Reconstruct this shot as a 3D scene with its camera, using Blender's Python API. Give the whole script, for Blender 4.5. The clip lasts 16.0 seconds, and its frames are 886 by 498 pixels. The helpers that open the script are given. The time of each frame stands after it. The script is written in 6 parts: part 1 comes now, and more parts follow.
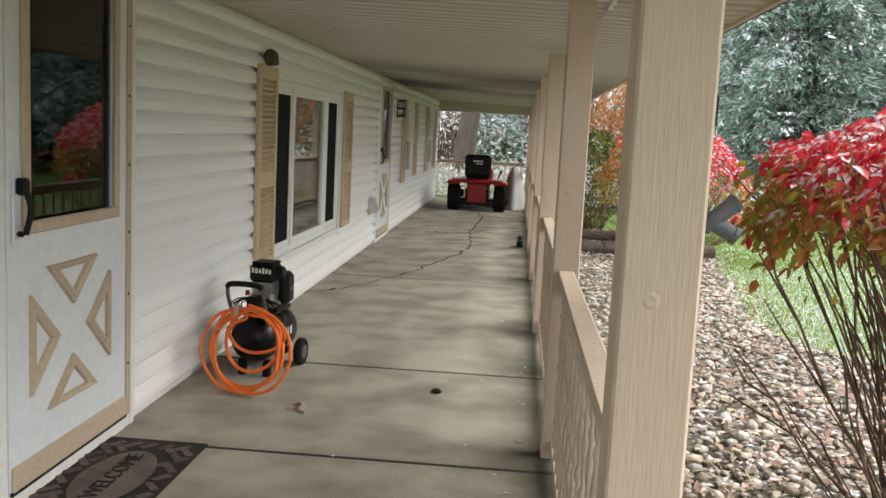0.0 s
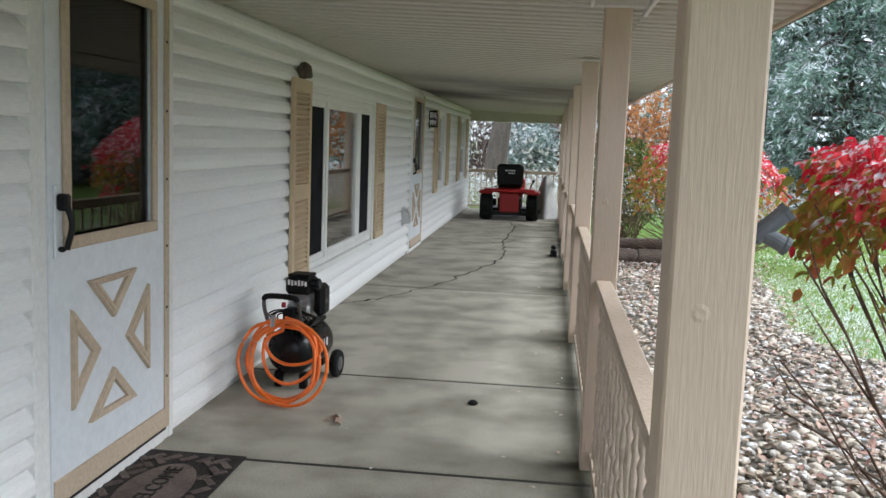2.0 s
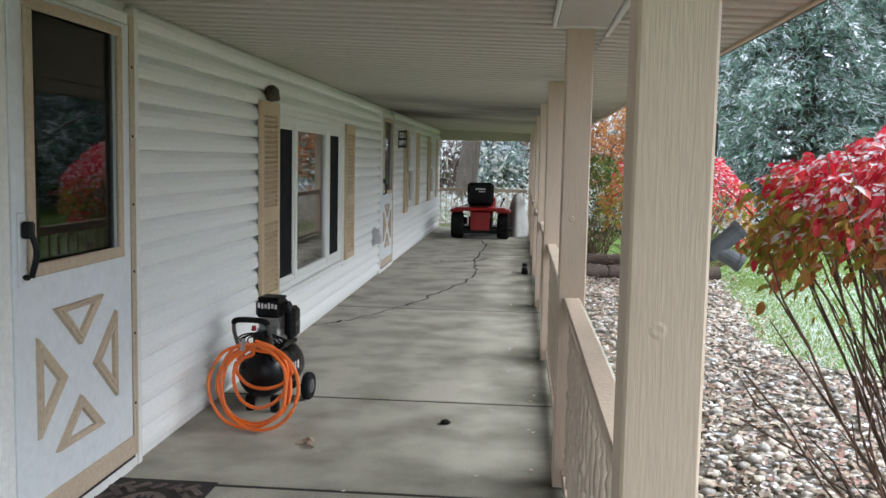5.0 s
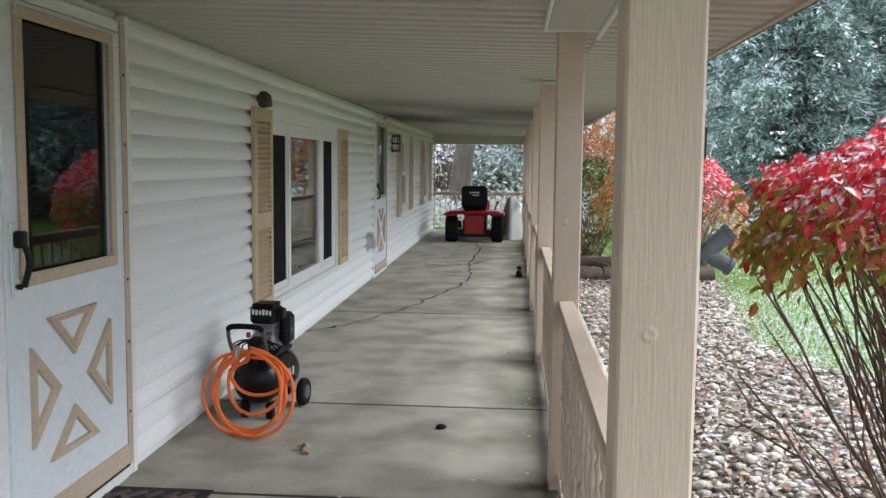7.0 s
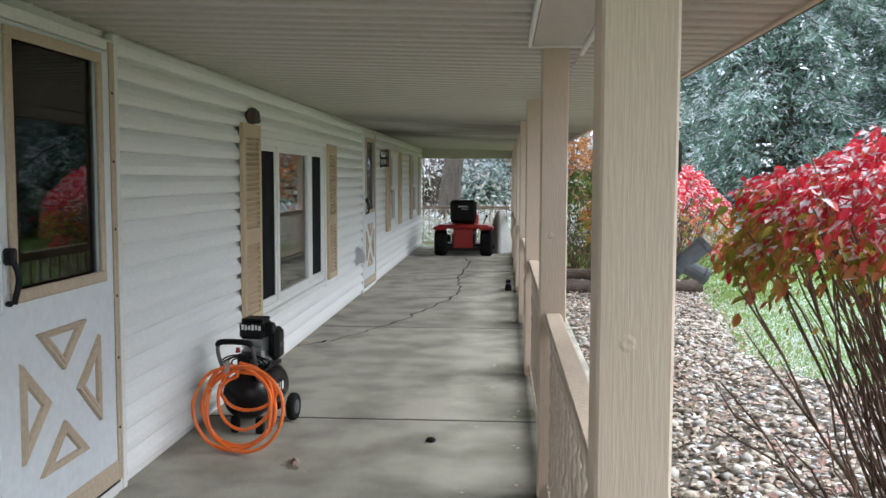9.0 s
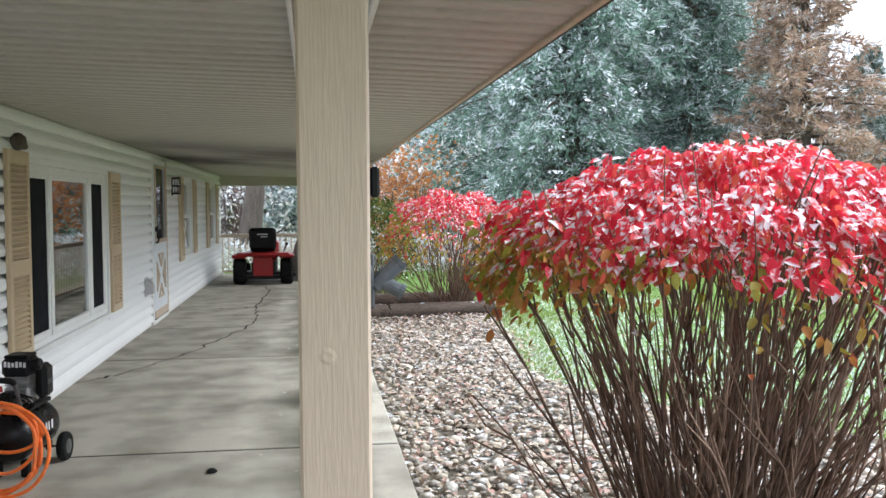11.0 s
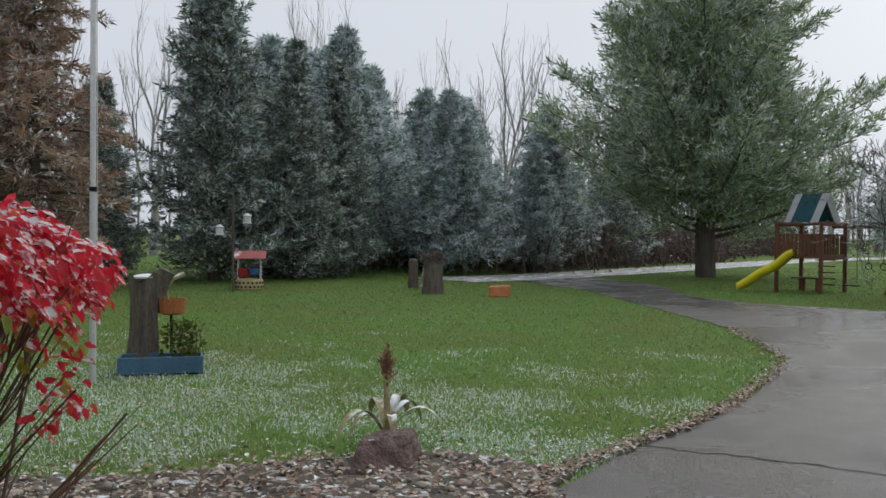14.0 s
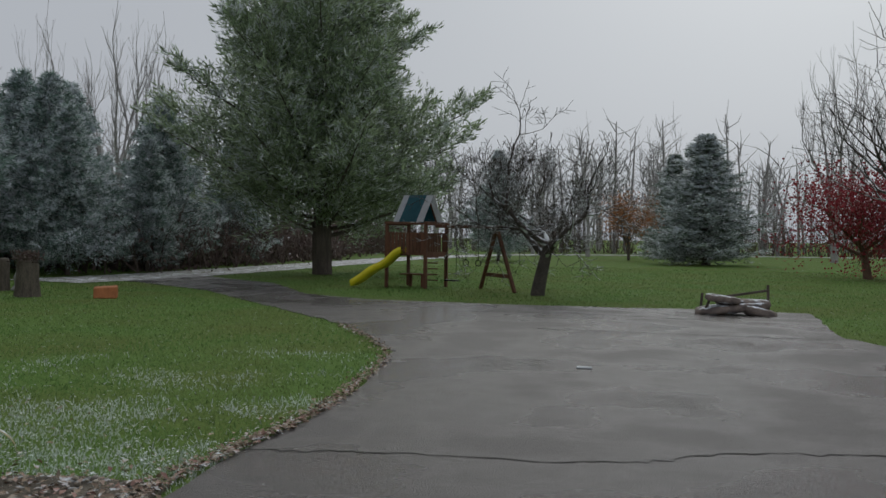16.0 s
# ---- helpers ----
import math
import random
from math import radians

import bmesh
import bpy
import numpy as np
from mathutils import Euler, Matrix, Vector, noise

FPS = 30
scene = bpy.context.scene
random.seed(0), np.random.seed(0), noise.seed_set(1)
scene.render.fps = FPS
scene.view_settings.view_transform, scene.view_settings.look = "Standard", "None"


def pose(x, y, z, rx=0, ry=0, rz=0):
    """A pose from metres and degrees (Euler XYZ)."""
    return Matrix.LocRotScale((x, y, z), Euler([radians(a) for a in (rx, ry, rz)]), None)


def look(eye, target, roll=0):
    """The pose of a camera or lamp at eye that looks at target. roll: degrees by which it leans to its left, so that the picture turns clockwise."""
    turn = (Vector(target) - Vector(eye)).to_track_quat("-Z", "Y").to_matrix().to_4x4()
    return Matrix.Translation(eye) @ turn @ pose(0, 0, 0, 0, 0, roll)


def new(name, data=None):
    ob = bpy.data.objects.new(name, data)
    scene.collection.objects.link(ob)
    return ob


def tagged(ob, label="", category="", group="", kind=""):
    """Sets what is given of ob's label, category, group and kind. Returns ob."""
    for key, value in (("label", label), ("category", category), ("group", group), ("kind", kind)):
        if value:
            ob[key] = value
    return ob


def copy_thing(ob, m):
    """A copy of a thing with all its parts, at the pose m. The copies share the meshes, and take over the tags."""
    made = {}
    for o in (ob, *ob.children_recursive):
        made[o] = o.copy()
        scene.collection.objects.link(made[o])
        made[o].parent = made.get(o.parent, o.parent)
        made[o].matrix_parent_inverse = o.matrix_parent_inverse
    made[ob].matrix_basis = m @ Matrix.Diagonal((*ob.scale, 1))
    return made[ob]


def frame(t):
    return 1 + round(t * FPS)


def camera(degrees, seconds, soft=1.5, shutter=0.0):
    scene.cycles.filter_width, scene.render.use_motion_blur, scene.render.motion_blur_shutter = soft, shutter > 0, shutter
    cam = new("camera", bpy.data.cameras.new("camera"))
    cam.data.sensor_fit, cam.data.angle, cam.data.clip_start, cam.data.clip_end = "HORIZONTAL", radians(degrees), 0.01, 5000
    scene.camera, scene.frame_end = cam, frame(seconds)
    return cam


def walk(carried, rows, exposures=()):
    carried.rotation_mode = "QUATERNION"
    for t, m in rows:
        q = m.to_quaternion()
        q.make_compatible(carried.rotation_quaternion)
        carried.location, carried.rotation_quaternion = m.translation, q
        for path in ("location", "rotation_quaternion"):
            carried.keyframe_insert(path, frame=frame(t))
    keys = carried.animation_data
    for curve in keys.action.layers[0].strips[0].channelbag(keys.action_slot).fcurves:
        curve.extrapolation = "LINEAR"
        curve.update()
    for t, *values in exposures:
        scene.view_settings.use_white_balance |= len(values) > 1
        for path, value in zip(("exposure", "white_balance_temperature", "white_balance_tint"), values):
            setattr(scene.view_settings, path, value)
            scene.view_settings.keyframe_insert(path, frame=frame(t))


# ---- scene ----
cam = camera(52.0, 16.0)

PATH = [
    (0, (1.768, 0.18, 1.418), (1.616, 2.158, 1.163), 2.9),
    (0.5, (1.75, 0.185, 1.417), (1.577, 2.161, 1.163), 3.0),
    (1, (1.745, 0.187, 1.419), (1.52, 2.158, 1.172), 2.3),
    (1.5, (1.745, 0.198, 1.418), (1.508, 2.169, 1.171), 2.2),
    (2, (1.749, 0.193, 1.421), (1.526, 2.167, 1.184), 2.1),
    (2.5, (1.755, 0.186, 1.422), (1.534, 2.16, 1.194), 1.9),
    (3, (1.756, 0.181, 1.424), (1.538, 2.157, 1.203), 1.7),
    (3.5, (1.762, 0.18, 1.425), (1.556, 2.158, 1.211), 1.6),
    (4, (1.765, 0.171, 1.427), (1.575, 2.151, 1.217), 1.4),
    (4.5, (1.77, 0.178, 1.427), (1.594, 2.16, 1.225), 1.3),
    (5, (1.768, 0.179, 1.429), (1.603, 2.163, 1.235), 1.2),
    (7.5, (1.777, 0.177, 1.434), (1.626, 2.163, 1.253), 0.5),
    (8, (1.781, 0.177, 1.433), (1.635, 2.164, 1.261), 0.4),
    (8.2, (1.782, 0.177, 1.434), (1.637, 2.164, 1.264), 0.3),
    (10.3, (1.828, 0.068, 1.436), (1.867, 2.065, 1.324), -0.4),
    (10.5, (1.859, 0.075, 1.434), (1.982, 2.069, 1.328), -0.5),
    (11, (1.951, 0.051, 1.43), (2.235, 2.028, 1.334), -0.3),
    (11.5, (2.011, 0.025, 1.428), (2.494, 1.963, 1.326), -0.1),
    (12, (2.048, 0.098, 1.436), (2.87, 1.918, 1.338), -0.2),
    (12.5, (2.131, 0.283, 1.456), (3.299, 1.905, 1.394), -0.2),
    (13, (2.204, 0.228, 1.456), (3.552, 1.704, 1.429), -0.4),
    (13.5, (2.33, 0.104, 1.458), (3.774, 1.487, 1.434), 0.6),
    (14, (2.537, 0.18, 1.427), (4.136, 1.38, 1.393), 0.5),
    (14.5, (2.698, 0.314, 1.415), (4.464, 1.251, 1.383), -0.2),
    (15, (2.713, 0.256, 1.425), (4.578, 0.977, 1.391), -0.1),
    (15.5, (2.744, 0.203, 1.435), (4.65, 0.808, 1.403), 0.5),
    (16, (2.818, 0.158, 1.411), (4.764, 0.621, 1.383), 0.8),
]
EXPOSURE = [(0, 2.16, 6900, 6), (0.6, 2.16, 6400, 5), (2.5, 2.16, 6050, 5), (10.0, 2.2, 6000, 5), (11.4, 2.3, 6150, 6), (12.0, 1.82, 6350, 7), (12.5, 0.82, 6500, 6), (13.0, 0.42, 6500, 5), (14.0, 0.36, 6500, 5), (15.0, -0.12, 6500, 4), (16.0, -0.33, 6500, 4)]
walk(cam, [(t, look(eye, target, roll)) for t, eye, target, roll in PATH], EXPOSURE)


# ---- world, sun ----
def make_world():
    w = bpy.data.worlds.new("overcast")
    scene.world = w
    w.use_nodes = True
    nt = w.node_tree
    bg = nt.nodes["Background"]
    sky = nt.nodes.new("ShaderNodeTexSky")
    sky.sky_type = "NISHITA"
    sky.sun_disc = False
    sky.sun_elevation = radians(38)
    sky.sun_rotation = radians(100)
    sky.dust_density = 6.0
    sky.air_density = 1.0
    sky.ozone_density = 1.0
    pale = nt.nodes.new("ShaderNodeHueSaturation")
    pale.inputs["Saturation"].default_value = 0.16
    veil = nt.nodes.new("ShaderNodeMixRGB")
    veil.inputs["Fac"].default_value = 0.85
    veil.inputs["Color2"].default_value = (5.5, 5.65, 6.45, 1)
    nt.links.new(sky.outputs[0], pale.inputs["Color"])
    nt.links.new(pale.outputs[0], veil.inputs["Color1"])
    nt.links.new(veil.outputs[0], bg.inputs["Color"])
    bg.inputs["Strength"].default_value = 0.1


make_world()
sun_lamp = bpy.data.lights.new("sun", "SUN")
sun_lamp.energy = 0.8
sun_lamp.angle = radians(40)
sun_lamp.color = (1.0, 0.97, 0.93)
sun_ob = new("sun", sun_lamp)
sun_ob.matrix_world = look((30, 6, 30), (0, 0, 0))


# ---- materials ----
def mat(name, base, rough=0.7, var=0.15, scale=4.0, fine=60.0, bump=0.15, metal=0.0, tint=None, stretch=(1, 1, 1), island=0.0, obrand=0.0,
        snow=0.0, snow_scale=3.0, spec=0.4, ramp=None, wet=0.0, thin=0.0):
    """Grain at two scales on a base colour. tint: a second colour for the large blotches. ramp: colours drawn at random for each loose piece.
    snow: share of upward faces that carry snow."""
    m = bpy.data.materials.new(name)
    m.use_nodes = True
    nt = m.node_tree
    n, ln = nt.nodes, nt.links
    p = n["Principled BSDF"]
    tc = n.new("ShaderNodeTexCoord")
    mp = n.new("ShaderNodeMapping")
    mp.inputs["Scale"].default_value = stretch
    ln.new(tc.outputs["Object"], mp.inputs["Vector"])
    big = n.new("ShaderNodeTexNoise")
    big.inputs["Scale"].default_value = scale
    big.inputs["Detail"].default_value = 5
    ln.new(mp.outputs[0], big.inputs["Vector"])
    small = n.new("ShaderNodeTexNoise")
    small.inputs["Scale"].default_value = fine
    small.inputs["Detail"].default_value = 4
    ln.new(mp.outputs[0], small.inputs["Vector"])
    tint = tint or tuple(c * 0.6 for c in base)
    mixb = n.new("ShaderNodeMixRGB")
    mixb.inputs["Color1"].default_value = (*base, 1)
    mixb.inputs["Color2"].default_value = (*tint, 1)
    sharp = n.new("ShaderNodeMapRange")
    sharp.inputs["From Min"].default_value, sharp.inputs["From Max"].default_value = 0.4, 0.68
    sharp.inputs["To Max"].default_value = min(1.0, var * 3)
    ln.new(big.outputs["Fac"], sharp.inputs["Value"])
    ln.new(sharp.outputs[0], mixb.inputs["Fac"])
    col = mixb.outputs[0]
    geo = n.new("ShaderNodeNewGeometry")
    if ramp:
        r = n.new("ShaderNodeValToRGB")
        r.color_ramp.interpolation = "CONSTANT" if len(ramp) > 5 else "LINEAR"
        el = r.color_ramp.elements
        el[0].color = (*ramp[0], 1)
        el[0].position = 0.0
        el[1].color = (*ramp[-1], 1)
        el[1].position = 1.0 - (1.0 / len(ramp) if len(ramp) > 5 else 0.0)
        for k, c in enumerate(ramp[1:-1], 1):
            e = el.new(k / (len(ramp) if len(ramp) > 5 else len(ramp) - 1))
            e.color = (*c, 1)
        ln.new(geo.outputs["Random Per Island"], r.inputs["Fac"])
        mr = n.new("ShaderNodeMixRGB")
        mr.inputs["Fac"].default_value = 0.88
        ln.new(col, mr.inputs["Color1"])
        ln.new(r.outputs[0], mr.inputs["Color2"])
        col = mr.outputs[0]
    hs = n.new("ShaderNodeHueSaturation")
    ln.new(col, hs.inputs["Color"])
    v = n.new("ShaderNodeMapRange")
    v.inputs["From Min"].default_value, v.inputs["From Max"].default_value = 0.3, 0.7
    v.inputs["To Min"].default_value, v.inputs["To Max"].default_value = 1 - var, 1 + var
    ln.new(small.outputs["Fac"], v.inputs["Value"])
    val = v.outputs[0]
    if island or obrand:
        add = n.new("ShaderNodeMath")
        add.operation = "MULTIPLY_ADD"
        src = geo.outputs["Random Per Island"]
        if obrand:
            src = n.new("ShaderNodeObjectInfo").outputs["Random"]
        k = island or obrand
        sub = n.new("ShaderNodeMath")
        sub.operation = "SUBTRACT"
        sub.inputs[1].default_value = 0.5
        ln.new(src, sub.inputs[0])
        add.inputs[1].default_value = 2 * k
        ln.new(sub.outputs[0], add.inputs[0])
        ln.new(val, add.inputs[2])
        val = add.outputs[0]
    ln.new(val, hs.inputs["Value"])
    col = hs.outputs[0]
    if snow:
        sep = n.new("ShaderNodeSeparateXYZ")
        ln.new(geo.outputs["Normal"], sep.inputs[0])
        sn = n.new("ShaderNodeTexNoise")
        sn.inputs["Scale"].default_value = snow_scale
        sn.inputs["Detail"].default_value = 6
        ln.new(tc.outputs["Object"], sn.inputs["Vector"])
        ab = n.new("ShaderNodeMath")
        ab.operation = "ABSOLUTE"
        ln.new(sep.outputs["Z"], ab.inputs[0])
        sm = n.new("ShaderNodeMath")
        sm.operation = "MULTIPLY_ADD"
        ln.new(ab.outputs[0], sm.inputs[0])
        sm.inputs[1].default_value = 0.35
        ln.new(sn.outputs["Fac"], sm.inputs[2])
        thr = n.new("ShaderNodeMapRange")
        thr.inputs["From Min"].default_value = 1.0 - snow * 0.5
        thr.inputs["From Max"].default_value = 1.12 - snow * 0.5
        ln.new(sm.outputs[0], thr.inputs["Value"])
        ms = n.new("ShaderNodeMixRGB")
        ln.new(thr.outputs[0], ms.inputs["Fac"])
        ln.new(col, ms.inputs["Color1"])
        ms.inputs["Color2"].default_value = (0.8, 0.83, 0.87, 1)
        col = ms.outputs[0]
    ln.new(col, p.inputs["Base Color"])
    p.inputs["Metallic"].default_value = metal
    p.inputs["Specular IOR Level"].default_value = spec
    rr = n.new("ShaderNodeMapRange")
    rr.inputs["To Min"].default_value, rr.inputs["To Max"].default_value = max(0.03, rough - 0.12 - wet), min(1, rough + 0.12)
    ln.new(big.outputs["Fac"], rr.inputs["Value"])
    if wet:
        rr.inputs["From Min"].default_value, rr.inputs["From Max"].default_value = 0.38, 0.62
    ln.new(rr.outputs[0], p.inputs["Roughness"])
    if bump:
        b = n.new("ShaderNodeBump")
        b.inputs["Strength"].default_value = bump
        b.inputs["Distance"].default_value = 0.02
        ln.new(small.outputs["Fac"], b.inputs["Height"])
        ln.new(b.outputs[0], p.inputs["Normal"])
    if thin:
        tl = n.new("ShaderNodeBsdfTranslucent")
        ln.new(col, tl.inputs["Color"])
        mx = n.new("ShaderNodeMixShader")
        mx.inputs[0].default_value = thin
        ln.new(p.outputs[0], mx.inputs[1])
        ln.new(tl.outputs[0], mx.inputs[2])
        ln.new(mx.outputs[0], n["Material Output"].inputs["Surface"])
    return m


def pane_mat(name, tintc=(0.9, 0.93, 0.95), gloss=0.16):
    m = bpy.data.materials.new(name)
    m.use_nodes = True
    nt = m.node_tree
    n, ln = nt.nodes, nt.links
    out = n["Material Output"]
    n.remove(n["Principled BSDF"])
    tr = n.new("ShaderNodeBsdfTransparent")
    tr.inputs[0].default_value = (*tintc, 1)
    gl = n.new("ShaderNodeBsdfGlossy")
    gl.inputs["Roughness"].default_value = 0.02
    fr = n.new("ShaderNodeFresnel")
    fr.inputs["IOR"].default_value = 1.5
    ad = n.new("ShaderNodeMath")
    ad.operation = "ADD"
    ad.use_clamp = True
    ad.inputs[1].default_value = gloss
    ln.new(fr.outputs[0], ad.inputs[0])
    mx = n.new("ShaderNodeMixShader")
    ln.new(ad.outputs[0], mx.inputs[0])
    ln.new(tr.outputs[0], mx.inputs[1])
    ln.new(gl.outputs[0], mx.inputs[2])
    ln.new(mx.outputs[0], out.inputs["Surface"])
    return m


M_SIDING = mat("white_vinyl", (0.83, 0.83, 0.82), 0.5, 0.05, 1.5, 40, 0.05, tint=(0.76, 0.76, 0.75), stretch=(4, 0.6, 4))
M_WHITE = mat("white_paint", (0.78, 0.78, 0.76), 0.45, 0.06, 3, 50, 0.05, tint=(0.66, 0.65, 0.62))
M_DOOR = mat("door_white_metal", (0.72, 0.75, 0.78), 0.4, 0.05, 2.5, 30, 0.03, tint=(0.62, 0.64, 0.66))
M_TAN = mat("tan_paint", (0.52, 0.42, 0.31), 0.55, 0.1, 3, 50, 0.1, tint=(0.43, 0.34, 0.25))
M_POST = mat("tan_painted_wood", (0.58, 0.465, 0.365), 0.55, 0.05, 4, 30, 0.16, tint=(0.5, 0.395, 0.305), stretch=(7, 7, 0.45))
M_RAIL = mat("tan_rail_paint", (0.53, 0.43, 0.34), 0.5, 0.1, 5, 60, 0.2, tint=(0.42, 0.34, 0.26))
M_SHUT = mat("tan_plastic_shutter", (0.55, 0.43, 0.28), 0.5, 0.06, 4, 60, 0.1, tint=(0.47, 0.37, 0.24))
M_CEIL = mat("ceiling_vinyl", (0.5, 0.475, 0.415), 0.55, 0.06, 1.5, 30, 0.05, tint=(0.5, 0.47, 0.41))
M_CONC = mat("porch_concrete", (0.4, 0.372, 0.315), 0.85, 0.36, 2.6, 170, 0.35, tint=(0.23, 0.215, 0.175), obrand=0.07)
M_JOINT = mat("dark_joint", (0.025, 0.024, 0.02), 0.9, 0.2, 6, 60, 0.2)
M_DARK = mat("unlit_room_black", (0.02, 0.02, 0.022), 0.9, 0.2, 2, 20, 0)
M_BLACK = mat("black_plastic", (0.007, 0.007, 0.008), 0.42, 0.25, 8, 80, 0.08, spec=0.2)
M_RUBBER = mat("black_rubber", (0.009, 0.009, 0.009), 0.8, 0.25, 8, 60, 0.25, spec=0.2)
M_TANK = mat("black_tank_paint", (0.006, 0.006, 0.007), 0.28, 0.2, 5, 60, 0.03, spec=0.25)
M_GREYP = mat("grey_metal_paint", (0.12, 0.12, 0.125), 0.4, 0.15, 6, 60, 0.05, metal=0.4)
M_ALU = mat("cast_aluminium", (0.5, 0.5, 0.51), 0.35, 0.1, 10, 80, 0.1, metal=0.8)
M_ORANGE = mat("orange_hose", (0.85, 0.17, 0.02), 0.4, 0.08, 8, 60, 0.05, tint=(0.9, 0.33, 0.16))
M_RED = mat("red_machine_paint", (0.29, 0.013, 0.015), 0.3, 0.1, 4, 40, 0.03)
M_PRINT = mat("white_print", (0.75, 0.75, 0.75), 0.5, 0.05, 4, 40, 0)
M_MAT = mat("dark_mat_rubber", (0.02, 0.016, 0.014), 0.75, 0.3, 9, 90, 0.4)
M_MATB = mat("mat_brick_faces", (0.12, 0.09, 0.08), 0.75, 0.3, 9, 90, 0.4, island=0.3, obrand=0.2)
M_TARP = mat("grey_tarp", (0.33, 0.32, 0.31), 0.6, 0.12, 3, 30, 0.4)
M_GLASS = pane_mat("window_glass", gloss=0.26)
M_DGLASS = pane_mat("door_glass", (0.4, 0.42, 0.43), 0.0)
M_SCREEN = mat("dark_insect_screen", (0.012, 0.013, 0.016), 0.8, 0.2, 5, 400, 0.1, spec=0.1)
M_ROOF = mat("dark_shingle", (0.1, 0.09, 0.085), 0.9, 0.3, 6, 60, 0.5, snow=0.5)
M_LAWN = mat("lawn", (0.105, 0.18, 0.04), 0.9, 0.3, 0.35, 25, 0.9, tint=(0.12, 0.15, 0.04), snow=0.02, snow_scale=12, spec=0.08)
M_GRASS = mat("grass_blades", (0.155, 0.27, 0.085), 0.7, 0.3, 0.5, 8, 0, tint=(0.22, 0.255, 0.1), island=0.25, thin=0.45, spec=0.15)
M_ASPH = mat("wet_asphalt", (0.074, 0.063, 0.061), 0.4, 0.4, 0.55, 75, 0.6, tint=(0.055, 0.047, 0.046), wet=0.17, spec=0.5)
M_ROAD = mat("far_road_gravel", (0.33, 0.32, 0.31), 0.8, 0.15, 0.2, 10, 0.2, snow=0.3)
M_GRAVEL = mat("gravel_bed_soil", (0.14, 0.12, 0.09), 0.9, 0.3, 3, 45, 1.0, tint=(0.06, 0.05, 0.04), snow=0.16, snow_scale=9)
M_PEBBLE = mat("pebbles", (0.3, 0.27, 0.22), 0.7, 0.2, 8, 60, 0.3, ramp=((0.2, 0.165, 0.13), (0.42, 0.37, 0.29), (0.52, 0.45, 0.36), (0.3, 0.28, 0.26), (0.58, 0.54, 0.47)), snow=0.24, snow_scale=9)
M_LITTER = mat("fallen_leaves", (0.3, 0.18, 0.12), 0.8, 0.2, 8, 40, 0.1, ramp=((0.17, 0.12, 0.08), (0.36, 0.29, 0.21), (0.36, 0.2, 0.17), (0.46, 0.4, 0.32), (0.25, 0.19, 0.14)), snow=0.24, snow_scale=12)
M_BARK = mat("bark", (0.12, 0.098, 0.08), 0.9, 0.3, 3, 30, 1.0, stretch=(2, 2, 0.5))
M_BARKSNOW = mat("snowy_bark", (0.09, 0.075, 0.065), 0.9, 0.3, 3, 30, 0.8, snow=0.55, snow_scale=4)
M_LOG = mat("wet_log_bark", (0.075, 0.055, 0.042), 0.85, 0.3, 3, 30, 0.9, tint=(0.12, 0.09, 0.07), stretch=(0.5, 2, 2), snow=0.15, snow_scale=7)
M_TWIG = mat("red_brown_twigs", (0.16, 0.098, 0.066), 0.8, 0.3, 5, 40, 0.3, island=0.3)
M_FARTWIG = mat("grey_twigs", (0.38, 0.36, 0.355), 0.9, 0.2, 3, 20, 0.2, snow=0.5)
M_SPRUCE = mat("spruce_needles", (0.16, 0.25, 0.195), 0.75, 0.3, 0.8, 6, 0.0, tint=(0.2, 0.29, 0.23), island=0.45, snow=0.62, snow_scale=3.5, thin=0.3)
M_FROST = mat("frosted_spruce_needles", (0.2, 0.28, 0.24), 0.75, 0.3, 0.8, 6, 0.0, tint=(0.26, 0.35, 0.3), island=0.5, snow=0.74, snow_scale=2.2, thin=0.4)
M_DARKCON = mat("dark_cedar_needles", (0.155, 0.205, 0.16), 0.8, 0.3, 0.8, 6, 0.0, tint=(0.19, 0.23, 0.18), island=0.5, snow=0.64, snow_scale=3.0, thin=0.35)
M_PINE = mat("pine_needles", (0.33, 0.4, 0.25), 0.75, 0.3, 0.5, 6, 0.0, tint=(0.25, 0.33, 0.2), island=0.5, snow=0.56, snow_scale=2.0, thin=0.45)
M_RUST = mat("rusty_brown_needles", (0.42, 0.29, 0.21), 0.85, 0.3, 0.8, 6, 0, tint=(0.35, 0.25, 0.185), island=0.4, snow=0.5, thin=0.35)
M_REDLEAF = mat("crimson_leaves", (0.5, 0.03, 0.05), 0.5, 0.12, 3, 30, 0, ramp=((0.56, 0.014, 0.035), (0.68, 0.022, 0.055), (0.76, 0.07, 0.09), (0.62, 0.02, 0.05), (0.78, 0.18, 0.1)), snow=0.57, snow_scale=34, thin=0.45)
M_GREENLEAF = mat("olive_leaves", (0.2, 0.18, 0.03), 0.5, 0.12, 3, 30, 0, ramp=((0.2, 0.25, 0.03), (0.42, 0.38, 0.06), (0.6, 0.2, 0.07), (0.28, 0.3, 0.05), (0.58, 0.08, 0.07)), snow=0.3, snow_scale=9, thin=0.45)
M_HOLLY = mat("green_shrub_leaves", (0.06, 0.1, 0.02), 0.5, 0.2, 3, 30, 0, ramp=((0.04, 0.075, 0.015), (0.09, 0.13, 0.02), (0.2, 0.2, 0.03), (0.05, 0.09, 0.02), (0.1, 0.12, 0.03)), snow=0.4, snow_scale=3, thin=0.45)
